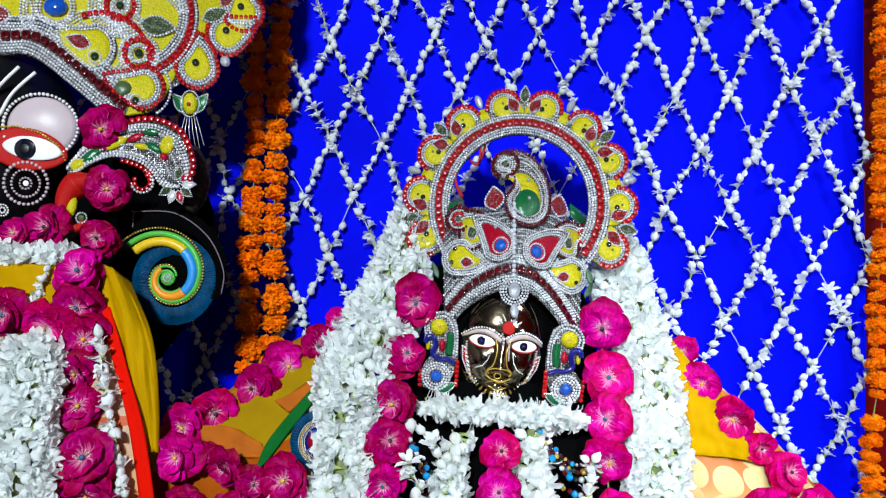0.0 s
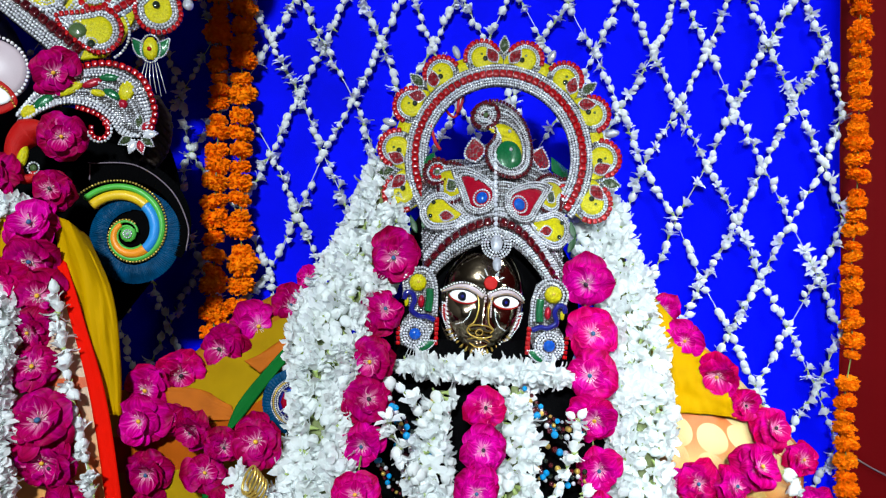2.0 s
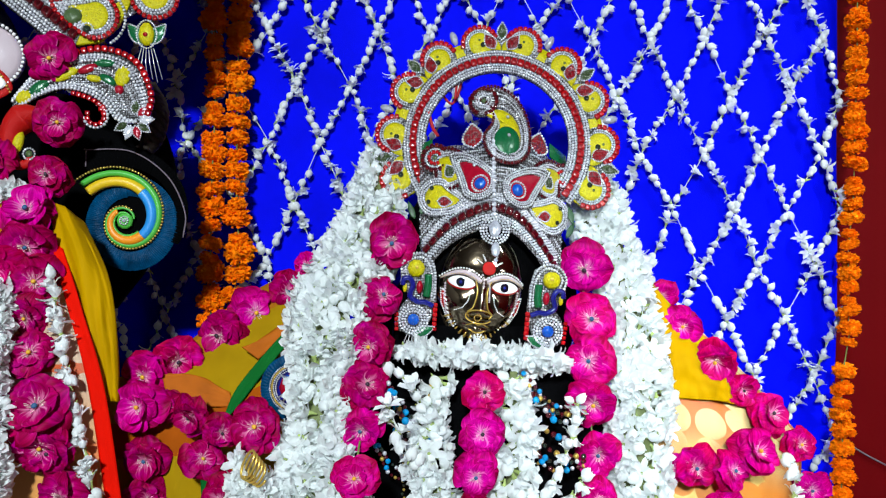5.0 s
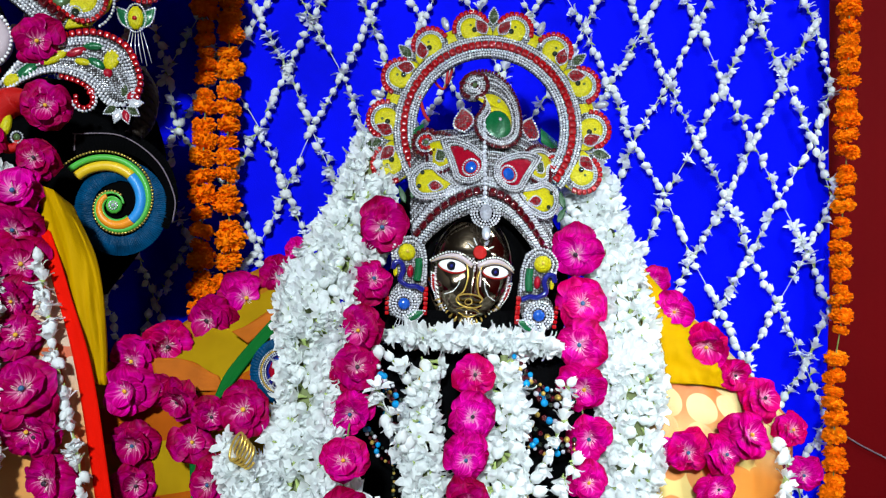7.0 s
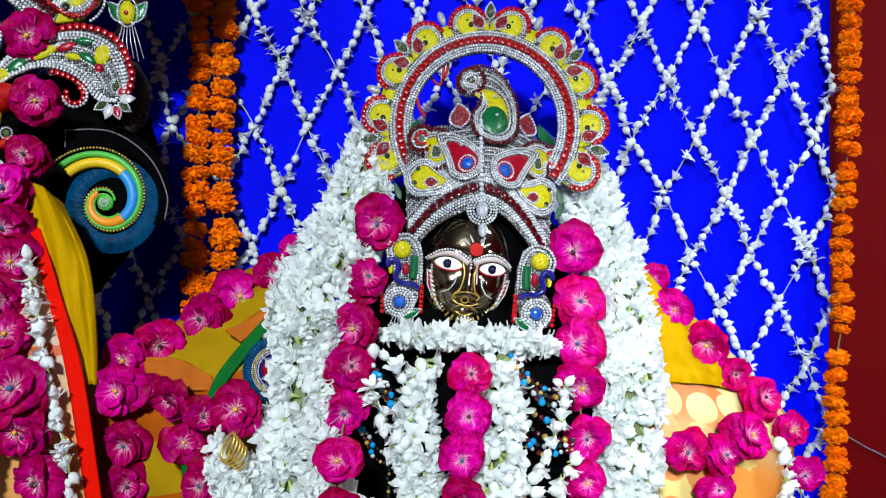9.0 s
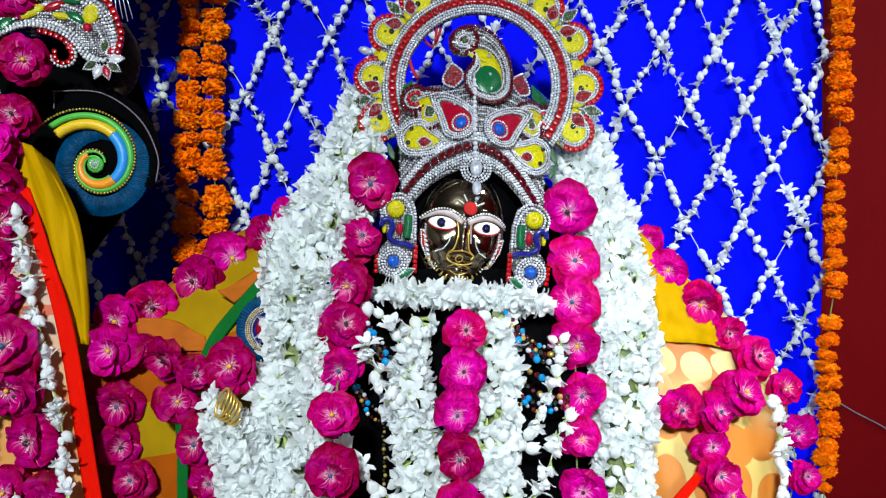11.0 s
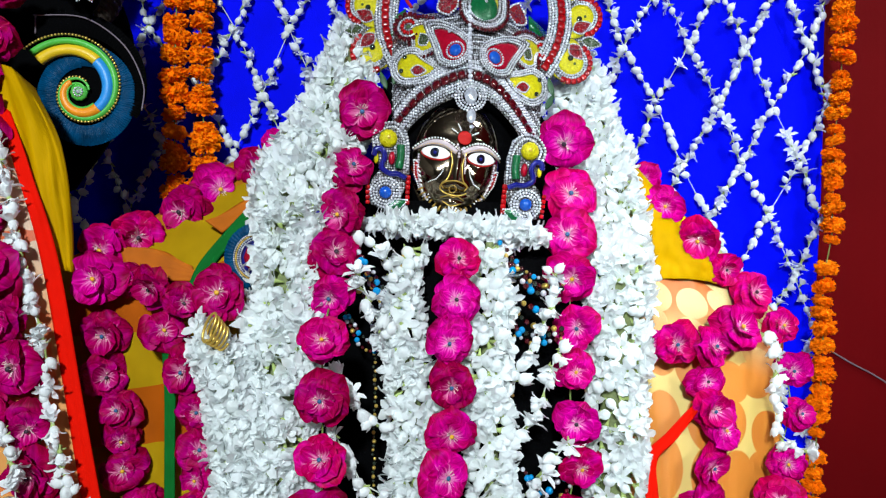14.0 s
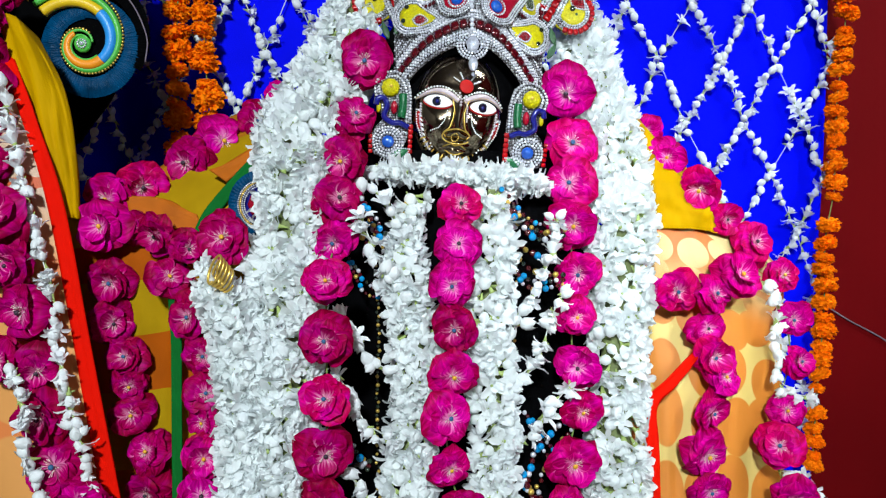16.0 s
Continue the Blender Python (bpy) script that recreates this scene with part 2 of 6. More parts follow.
M_MAROON = material("maroon_gem", (0.085, 0.0015, 0.004), 0.12, 0.0, vary=0.3, scale=200, bump=0.0, coat=0.8, island=0.6, island_color=(0.03, 0.0, 0.004))
M_YELLOW = material("yellow_enamel", (0.50, 0.43, 0.0), 0.35, 0.0, vary=0.6, scale=350, bump=0.9, bump_scale=420, coat=0.05, spec=0.25)
M_GREEN = material("green_enamel", (0.003, 0.10, 0.03), 0.2, 0.1, vary=0.35, scale=300, bump=0.4, bump_scale=350, coat=0.25)
M_CRIMSON = material("crimson_enamel", (0.32, 0.001, 0.015), 0.2, 0.1, vary=0.3, scale=250, bump=0.4, bump_scale=350, coat=0.25)
M_BLUEGEM = material("blue_gem", (0.003, 0.07, 0.42), 0.1, 0.0, vary=0.5, scale=150, bump=0.2, bump_scale=300, coat=1.0)
M_NAVY = material("navy_enamel", (0.006, 0.008, 0.15), 0.15, 0.0, vary=0.2, coat=0.8, bump=0.0)
M_DARKGEM = material("dark_gem", (0.012, 0.02, 0.012), 0.08, 0.0, vary=0.3, coat=1.0, bump=0.0)
M_OLIVE = material("olive_gem", (0.06, 0.10, 0.035), 0.12, 0.0, vary=0.4, scale=300, coat=0.9, bump=0.4, bump_scale=500)
M_CLEAR = material("rhinestone", (0.60, 0.62, 0.70), 0.1, 0.5, vary=0.4, scale=260, coat=0.3, bump=0.9, bump_scale=260)
M_PEARL = material("white_stone", (0.62, 0.63, 0.70), 0.12, 0.25, vary=0.15, scale=260, coat=0.4, bump=0.3, bump_scale=260)
M_GOLD = material("gold_bead", (0.72, 0.48, 0.10), 0.28, 0.65, vary=0.2, bump=0.0)
M_BRASS = material("brass_mask", (0.25, 0.195, 0.135), 0.10, 1.0, vary=0.35, scale=30, bump=0.30, bump_scale=75)
M_BLACK = material("black_stone", (0.003, 0.003, 0.004), 0.38, vary=0.3, scale=20, bump=0.1, spec=0.3)
M_BLACKCLOTH = material("black_velvet", (0.0012, 0.0012, 0.0015), 0.9, vary=0.3, bump=0.3, spec=0.03)
M_WHITE = material("white_paint", (0.82, 0.80, 0.80), 0.35, vary=0.05, bump=0.1)
M_CREAM = material("cream_paint", (0.52, 0.42, 0.46), 0.4, vary=0.08, bump=0.1)
M_PUPIL = material("pupil_black", (0.004, 0.005, 0.015), 0.1, coat=0.6, bump=0.0)
M_VERMILION = material("vermilion", (0.45, 0.003, 0.002), 0.5, spec=0.25, vary=0.1, bump=0.5, bump_scale=900)
M_FEATHER = material("blue_satin_ruche", (0.0, 0.04, 0.105), 0.35, vary=0.9, scale=60, bump=0.5, spec=0.08)
M_PIPEBLUE = material("sky_blue_satin", (0.02, 0.26, 0.68), 0.4, vary=0.15, scale=60)
M_PIPEGREEN = material("green_satin", (0.07, 0.42, 0.05), 0.4, vary=0.2, scale=60)
M_PIPEYEL = material("yellow_satin", (0.75, 0.48, 0.01), 0.4, vary=0.2, scale=60)
M_PIPEORANGE = material("orange_satin", (0.85, 0.28, 0.01), 0.4, vary=0.15, scale=60)
M_TURQ = material("turquoise_bead", (0.0, 0.24, 0.55), 0.15, coat=0.6, bump=0.0)
M_YCLOTH = material("yellow_silk", (0.47, 0.255, 0.0), 0.6, vary=0.3, scale=12, bump=0.35, bump_scale=900, spec=0.03)
M_REDTRIM = material("red_ribbon", (0.70, 0.006, 0.001), 0.7, spec=0.03, vary=0.12, scale=40, bump=0.3, bump_scale=900)
M_GREENTRIM = material("green_ribbon", (0.002, 0.11, 0.015), 0.7, spec=0.08, vary=0.2, scale=40, bump=0.3, bump_scale=900)
M_PEACH = cell_cloth("peach_brocade", (0.66, 0.10, 0.015), (0.68, 0.46, 0.31), 4.6, 0.50, second=(0.40, (0.66, 0.18, 0.04), (0.66, 0.28, 0.07)), tall=2.4)
M_CREAMCLOTH = cell_cloth("cream_brocade", (0.70, 0.18, 0.03), (0.78, 0.58, 0.25), 4.8, 0.50, second=(0.52, (0.74, 0.54, 0.16), (0.66, 0.22, 0.025)), tall=2.1)
M_BANDS = band_cloth("banded_silk", ((0.0, (0.42, 0.085, 0.003)), (0.16, (0.42, 0.245, 0.004)), (0.30, (0.42, 0.085, 0.003)), (0.42, (0.42, 0.245, 0.004)), (0.56, (0.42, 0.085, 0.003)), (0.68, (0.42, 0.245, 0.004)), (0.90, (0.46, 0.16, 0.01))))
M_ORANGESILK = material("orange_silk", (0.42, 0.10, 0.004), 0.65, vary=0.3, scale=30, bump=0.3, bump_scale=900, spec=0.12)
M_THREADRED = material("red_thread", (0.40, 0.004, 0.01), 0.7)
M_LEAF = material("leaf_green", (0.012, 0.06, 0.015), 0.45, vary=0.4, scale=120)
M_CABLE = material("grey_cable", (0.16, 0.12, 0.15), 0.6)


# ---- mesh tools ----
class Geo:
    """Collects pieces of geometry for one mesh."""

    def __init__(self):
        self.v, self.f, self.m, self.n = [], [], [], 0

    def add(self, verts, faces, mat=0):
        verts = np.asarray(verts, float)
        self.v.append(verts)
        base = self.n
        self.f.extend([tuple(i + base for i in q) for q in faces])
        self.m.extend([mat] * len(faces))
        self.n += len(verts)
        return self

    def mesh(self, name, mats, smooth=True):
        me = bpy.data.meshes.new(name)
        me.from_pydata(np.concatenate(self.v).tolist(), [], self.f)
        for m in mats if isinstance(mats, (list, tuple)) else [mats]:
            me.materials.append(m)
        me.polygons.foreach_set("material_index", self.m)
        me.polygons.foreach_set("use_smooth", [smooth] * len(self.f))
        me.update()
        return me


def empty(name, place=(0, 0, 0)):
    ob = new(name)
    ob.location = place
    ob.empty_display_size = 0.02
    return ob


def part(name, geo, mats, parent=None, label="", smooth=True, kind=""):
    me = geo.mesh(name, mats, smooth) if isinstance(geo, Geo) else geo
    ob = new(name, me)
    if parent is not None:
        ob.parent = parent
        ob.matrix_parent_inverse = Matrix.Translation(parent.location).inverted() if parent.parent is None else Matrix.Identity(4)
    if label or kind:
        tagged(ob, label=label, kind=kind)
    return ob


def ball(seg=6, rings=4):
    v = [(0, 0, 1)]
    for j in range(1, rings):
        a = math.pi * j / rings
        v += [(math.sin(a) * math.cos(2 * math.pi * i / seg), math.sin(a) * math.sin(2 * math.pi * i / seg), math.cos(a)) for i in range(seg)]
    v.append((0, 0, -1))
    f = [(0, 1 + i, 1 + (i + 1) % seg) for i in range(seg)]
    for j in range(rings - 2):
        o = 1 + j * seg
        f += [(o + i, o + seg + i, o + seg + (i + 1) % seg, o + (i + 1) % seg) for i in range(seg)]
    o, e = 1 + (rings - 2) * seg, len(v) - 1
    f += [(e, o + (i + 1) % seg, o + i) for i in range(seg)]
    return np.array(v), f


BALL, BALL2, BALL3 = ball(), ball(10, 7), ball(32, 20)


def turn(rx, ry, rz):
    return np.array(Euler((rx, ry, rz)).to_matrix())


def resample(pts, step):
    pts = np.asarray(pts, float)
    d = np.concatenate([[0], np.cumsum(np.linalg.norm(np.diff(pts, axis=0), axis=1))])
    n = max(2, int(round(d[-1] / step)) + 1)
    s = np.linspace(0, d[-1], n)
    return np.stack([np.interp(s, d, pts[:, k]) for k in range(pts.shape[1])], 1)


def smooth_path(pts, n=12):
    """Catmull-Rom through the given points."""
    p = np.asarray(pts, float)
    p = np.concatenate([[2 * p[0] - p[1]], p, [2 * p[-1] - p[-2]]])
    out = []
    for i in range(1, len(p) - 2):
        for k in range(n):
            t = k / n
            out.append(0.5 * (2 * p[i] + (p[i + 1] - p[i - 1]) * t + (2 * p[i - 1] - 5 * p[i] + 4 * p[i + 1] - p[i + 2]) * t * t + (3 * p[i] - p[i - 1] - 3 * p[i + 1] + p[i + 2]) * t ** 3))
    out.append(p[-2])
    return np.array(out)


def tube(geo, pts, r, seg=8, mat=0):
    """A tube along pts; r is one radius or one for each point."""
    pts = np.asarray(pts, float)
    r = np.broadcast_to(np.asarray(r, float), (len(pts),))
    tan = np.gradient(pts, axis=0)
    tan /= np.linalg.norm(tan, axis=1)[:, None] + 1e-12
    up = np.array([0.13, -1.0, 0.21])
    a = np.cross(tan, up)
    a /= np.linalg.norm(a, axis=1)[:, None] + 1e-12
    b = np.cross(tan, a)
    v, f = [], []
    for p, q, w, rr in zip(pts, a, b, r):
        v += [p + rr * (math.cos(2 * math.pi * i / seg) * q + math.sin(2 * math.pi * i / seg) * w) for i in range(seg)]
    for j in range(len(pts) - 1):
        f += [(j * seg + i, j * seg + (i + 1) % seg, (j + 1) * seg + (i + 1) % seg, (j + 1) * seg + i) for i in range(seg)]
    f += [tuple(range(seg))[::-1], tuple(range((len(pts) - 1) * seg, len(pts) * seg))]
    return geo.add(v, f, mat)


class Relief:
    """A drawing plane for ornaments: origin, step to the right and step up for one drawing unit; bend curves it back at both sides."""

    def __init__(self, o, u, v, bend=0.0, spin=0.0, height=None):
        self.height = height
        self.o, u, v = np.array(o), np.array(u), np.array(v)
        c, s = math.cos(radians(spin)), math.sin(radians(spin))
        self.u, self.v = c * u + s * v, -s * u + c * v
        w = np.cross(self.u, self.v)
        self.unit = float(np.linalg.norm(self.u))
        self.w = w / np.linalg.norm(w) * self.unit
        self.bend = bend

    def at(self, p):
        p = np.asarray(p, float)
        if p.shape[-1] == 2:
            p = np.concatenate([p, np.zeros((*p.shape[:-1], 1))], -1)
        w = p[..., 2] - self.bend * p[..., 0] ** 2
        if self.height:
            w = w + self.height(p[..., 0], p[..., 1])
        return self.o + p[..., 0:1] * self.u + p[..., 1:2] * self.v + w[..., None] * self.w


def arc(cx, cy, r, a0, a1, n=40, ry=None):
    t = np.radians(np.linspace(a0, a1, n))
    return np.stack([cx + r * np.cos(t), cy + (ry or r) * np.sin(t)], 1)


def paisley_line(cx, cy, r, ang, curl=1.0, length=2.4, n=14):
    """Outline of a drop of radius r at (cx, cy) whose tip points along ang and curls to one side."""
    s = np.linspace(0, 1, n)
    head = np.radians(ang) + curl * 1.1 * s ** 1.15
    step = r * length / (n - 1)
    px, py = [cx], [cy]
    for h in head[:-1]:
        px.append(px[-1] + step * math.cos(h))
        py.append(py[-1] + step * math.sin(h))
    px, py = np.array(px), np.array(py)
    rad = r * (1 - s) ** 0.7
    nx, ny = -np.sin(head), np.cos(head)
    left, right = np.stack([px + rad * nx, py + rad * ny], 1), np.stack([px - rad * nx, py - rad * ny], 1)
    a0 = np.degrees(head[0])
    back = arc(cx, cy, r, a0 + 90, a0 + 270, 14)
    return np.concatenate([left[::-1][:-1], back, right[1:]])


def plate(geo, rel, line, w0, w1, mat=0, inset=0.06, closed=True):
    """A flat piece with the given outline, from depth w0 to w1, its front edge rounded off."""
    line = np.asarray(line, float)
    c = line.mean(0)
    n = len(line)
    rings = [(line, w0), (line, w0 + 0.7 * (w1 - w0)), (c + (line - c) * (1 - inset), w1)]
    v = np.concatenate([np.concatenate([q, np.full((n, 1), w)], 1) for q, w in rings])
    f = [tuple(range(n))[::-1], tuple(range(2 * n, 3 * n))]
    for k in range(2):
        f += [(k * n + i, k * n + (i + 1) % n, (k + 1) * n + (i + 1) % n, (k + 1) * n + i) for i in range(n)]
    return geo.add(rel.at(v), f, mat)


def band(geo, rel, inner, outer, w0, w1, mat=0):
    """A strip between two lines of equally many points, with thickness."""
    n = len(inner)
    q = [np.concatenate([np.asarray(p, float), np.full((n, 1), w)], 1) for p, w in ((inner, w0), (inner, w1), (outer, w1), (outer, w0))]
    f = []
    for k in range(4):
        a, b = k * n, ((k + 1) % 4) * n
        f += [(a + i, a + i + 1, b + i + 1, b + i) for i in range(n - 1)]
    f += [(0, n, 2 * n, 3 * n), (4 * n - 1, 3 * n - 1, 2 * n - 1, n - 1)]
    return geo.add(rel.at(np.concatenate(q)), f, mat)


def beads(geo, rel, line, r, w=0.0, step=2.05, closed=False, mat=0, tmpl=BALL):
    """Beads of radius r, in drawing units, in a row along a line."""
    line = np.asarray(line, float)
    if closed:
        line = np.concatenate([line, line[:1]])
    pts = resample(line, r * step)
    if closed:
        pts = pts[:-1]
    place = rel.at(np.concatenate([pts, np.full((len(pts), 1), w)], 1))
    for p in place:
        s = r * rel.unit * random.uniform(0.88, 1.12)
        geo.add(tmpl[0] @ turn(random.uniform(0, 3), random.uniform(0, 3), 0).T * s + p, tmpl[1], mat)
    return geo


def gems(geo, rel, line, r, w=0.0, step=2.3, closed=False, mat=0):
    """Square-cut stones along a line, each turned along it."""
    line = np.asarray(line, float)
    if closed:
        line = np.concatenate([line, line[:1]])
    pts = resample(line, r * step)
    tan = np.gradient(pts, axis=0)
    if closed:
        pts, tan = pts[:-1], tan[:-1]
    for p, t in zip(pts, tan):
        t = t / (np.linalg.norm(t) + 1e-9) * r * random.uniform(0.9, 1.05)
        q = np.array([-t[1], t[0]])
        v = []
        for k, h in ((1.0, -0.2), (1.0, 0.35), (0.86, 0.7), (0.5, 0.82)):
            v += [(*(p + k * (a * 0.95 * t + b * q)), w + h * r) for a, b in ((-1, -0.7), (-0.7, -1), (0.7, -1), (1, -0.7), (1, 0.7), (0.7, 1), (-0.7, 1), (-1, 0.7))]
        f = [tuple(range(24, 32))] + [(j * 8 + i, j * 8 + (i + 1) % 8, j * 8 + 8 + (i + 1) % 8, j * 8 + 8 + i) for j in range(3) for i in range(8)]
        geo.add(rel.at(np.array(v)), f, mat)
    return geo


def dome(geo, rel, cx, cy, rx, ry=None, h=None, w=0.0, mat=0, ang=0.0, tmpl=BALL2):
    """A rounded stone lying on the drawing plane."""
    v = tmpl[0] * np.array([rx, ry or rx, h or rx * 0.6])
    c, s = math.cos(radians(ang)), math.sin(radians(ang))
    v = np.stack([cx + v[:, 0] * c - v[:, 1] * s, cy + v[:, 0] * s + v[:, 1] * c, w + v[:, 2]], 1)
    return geo.add(rel.at(v), tmpl[1], mat)


def leaf_line(cx, cy, ln, wd, ang, n=9):
    """A pointed leaf from its base at (cx, cy)."""
    s = np.linspace(0, 1, n)
    x, y = s * ln, wd * np.sin(math.pi * s ** 0.8)
    p = np.concatenate([np.stack([x, y], 1), np.stack([x, -y], 1)[::-1][1:-1]])
    c, q = math.cos(radians(ang)), math.sin(radians(ang))
    return np.stack([cx + p[:, 0] * c - p[:, 1] * q, cy + p[:, 0] * q + p[:, 1] * c], 1)


def sheet(net, nu, nv, fold=0.004, freq=9.0, seed=0.0, thick=0.0025):
    """Cloth through a net of points (rows from top to bottom), with folds, thickness and UV; returns a mesh."""
    rows = np.array([smooth_path(r, 10) for r in net])
    cols = np.array([smooth_path(rows[:, i], 10) for i in range(rows.shape[1])])
    pu, pv = np.linspace(0, cols.shape[0] - 1, nu), np.linspace(0, cols.shape[1] - 1, nv)
    grid = np.zeros((nu, nv, 3))
    for i, a in enumerate(pu):
        i0 = min(int(a), cols.shape[0] - 2)
        line = cols[i0] * (1 - a + i0) + cols[i0 + 1] * (a - i0)
        grid[i] = np.stack([np.interp(pv, range(len(line)), line[:, k]) for k in range(3)], 1)
    for i in range(nu):
        for j in range(nv):
            d = noise.noise(Vector((i / nu * freq, j / nv * freq * 0.35 + seed, seed))) + 0.4 * noise.noise(Vector((i / nu * freq * 3, j / nv * freq, seed + 7)))
            grid[i, j, 1] += fold * d
    bm = bmesh.new()
    uv = bm.loops.layers.uv.new("UVMap")
    vs = [[bm.verts.new(grid[i, j]) for j in range(nv)] for i in range(nu)]
    for i in range(nu - 1):
        for j in range(nv - 1):
            f = bm.faces.new((vs[i][j], vs[i][j + 1], vs[i + 1][j + 1], vs[i + 1][j]))
            f.smooth = True
            for lp, (a, b) in zip(f.loops, ((i, j), (i, j + 1), (i + 1, j + 1), (i + 1, j))):
                lp[uv].uv = (a / (nu - 1), 1 - b / (nv - 1))
    bm.normal_update()
    if thick:
        bmesh.ops.solidify(bm, geom=bm.faces[:], thickness=thick)
    me = bpy.data.meshes.new("cloth")
    bm.to_mesh(me)
    bm.free()
    return me


# ---- the room ----
def box(geo, lo, hi, mat=0):
    (a, b, c), (d, e, f) = lo, hi
    v = [(x, y, z) for x in (a, d) for y in (b, e) for z in (c, f)]
    return geo.add(v, [(0, 1, 3, 2), (4, 6, 7, 5), (0, 4, 5, 1), (2, 3, 7, 6), (0, 2, 6, 4), (1, 5, 7, 3)], mat)


def structure(name, lo, hi, mat, label):
    return tagged(part(name, box(Geo(), lo, hi), mat, smooth=False), label, "room", kind="structure")


# unseen floor, ceiling and side walls are added to close the room for reflections
structure("floor", (-2.4, -3.2, -0.1), (2.4, 1.9, 0.0), M_FLOOR, "polished grey stone floor of the shrine")
structure("ceiling", (-2.4, -3.2, 3.0), (2.4, 1.9, 3.1), M_PLASTER, "dark plaster ceiling over the shrine, added out of view to close the room")
structure("wall_north", (-2.3, 1.70, 0.0), (2.3, 1.80, 3.0), M_RED_WALL, "dark red painted wall behind the blue cloth")
structure("wall_south", (-2.3, -3.2, 0.0), (2.3, -3.1, 3.0), M_PLASTER, "dark plaster wall added out of view to close the room")
structure("wall_west", (-2.4, -3.2, 0.0), (-2.3, 1.8, 3.0), M_PLASTER, "dark plaster wall added out of view to close the room")
structure("wall_east", (2.3, -3.2, 0.0), (2.4, 1.8, 3.0), M_RED_WALL, "dark red painted side wall added out of view to close the room")
structure("platform", (-1.5, 0.85, 0.0), (1.9, 1.69, 0.42), M_FLOOR, "stone platform that carries the idols")

WALL_Y = 1.575
CLOTH_R = 0.856
cloth_bm = Geo()
nx, nz = 110, 70
xs, zs = np.linspace(-1.45, CLOTH_R, nx), np.linspace(0.42, 2.35, nz)
verts = []
for x in xs:
    for z in zs:
        d = 0.006 * noise.noise(Vector((x * 5, z * 1.2, 0.3))) + 0.003 * noise.noise(Vector((x * 3 + z * 4, z * 5, 4.0)))
        verts.append((x + 0.006 * noise.noise(Vector((x, z * 3, 8))), WALL_Y + d, z))
faces = [(i * nz + j, (i + 1) * nz + j, (i + 1) * nz + j + 1, i * nz + j + 1) for i in range(nx - 1) for j in range(nz - 1)]
back = part("backdrop", cloth_bm.add(verts, faces), M_BLUE)
mod = back.modifiers.new("thickness", "SOLIDIFY")
mod.thickness, mod.offset = 0.003, -1
tagged(back, "bright royal blue satin cloth stretched behind the idols", "backdrop", kind="structure")

cable = Geo()
tube(cable, smooth_path([(0.918, 1.693, 0.868), (0.997, 1.693, 0.821), (1.087, 1.693, 0.774), (1.212, 1.693, 0.689)]), 0.0018, 6)
tagged(part("cable", cable, M_CABLE), "thin grey cable running down the dark red wall", "cable")


# ---- flowers ----
def petal_grid(length, width, cup, curl, ruffle, seed, ns=9, nt=7):
    """One rounded petal growing along x, its claw at the origin; rows of points and their distance from the claw."""
    v, rad = [], []
    for i in range(ns):
        s = i / (ns - 1)
        half = width * (0.14 + 0.86 * math.sin(min(1.0, s / 0.62) * math.pi * 0.5)) * math.sqrt(max(0.03, 1 - (max(0.0, s - 0.55) / 0.46) ** 2))
        for j in range(nt):
            t = 2 * j / (nt - 1) - 1
            rr = length * s * (1 - 0.05 * t * t * s)
            n = noise.noise(Vector((s * 1.5 + seed, t * 1.1, seed * 1.7)))
            z = cup * length * s ** 1.4 - curl * length * max(0, s - 0.55) ** 2 * 4 + 0.12 * length * t * t * (1 - s) + ruffle * length * s * n
            v.append((rr, t * half, z))
            rad.append(s)
    f = [(i * nt + j, (i + 1) * nt + j, (i + 1) * nt + j + 1, i * nt + j + 1) for i in range(ns - 1) for j in range(nt - 1)]
    return np.array(v), f, rad


def rose_mesh(seed, mat=None):
    """An open rose, one unit in radius: three rings of broad petals, cupped more in some flowers than in others."""
    rnd = random.Random(seed)
    g, rads, across, pts, faces, base = Geo(), [0.0], [0.0], [np.zeros((1, 3))], [], 0
    cupped = (0.0, 0.25, 0.1, 0.4)[seed % 4]
    for count, ln, wd, cup, curl, z in ((5, 1.04, 0.70, 0.10, 0.34, -0.12), (5, 0.86, 0.60, 0.26 + cupped * 0.5, 0.34, -0.02), (4 + seed % 2, 0.60, 0.40, 0.42 + cupped, 0.22, 0.04)):
        off = rnd.uniform(0, 6)
        for k in range(count):
            a = off + 2 * math.pi * k / count + rnd.uniform(-0.28, 0.28)
            s = rnd.uniform(0.80, 1.10)
            v, f, rad = petal_grid(ln * s, wd * s * rnd.uniform(0.88, 1.12), cup * rnd.uniform(0.6, 1.4), curl * rnd.uniform(0.3, 1.7), 0.20, rnd.uniform(0, 50))
            own = rnd.uniform(0, 90)
            across += [own + 3.2 * (q % 7) / 3.0 for q in range(len(v))][7:]
            v = v @ turn(rnd.uniform(-0.22, 0.22), 0, a).T
            pts.append((v + (0, 0, z))[7:])
            faces += [tuple(dict.fromkeys(max(0, i - 7 + base + 1) if i >= 7 else 0 for i in q)) for q in f]
            base += len(v) - 7
            rads += [min(1.0, q * ln * 0.98) for q in rad[7:]]
    g.add(np.concatenate(pts), faces)
    me = g.mesh("rose_petals", mat or M_ROSE)
    me.attributes.new("rad", "FLOAT", "POINT").data.foreach_set("value", rads)
    me.attributes.new("across", "FLOAT", "POINT").data.foreach_set("value", across)
    return me


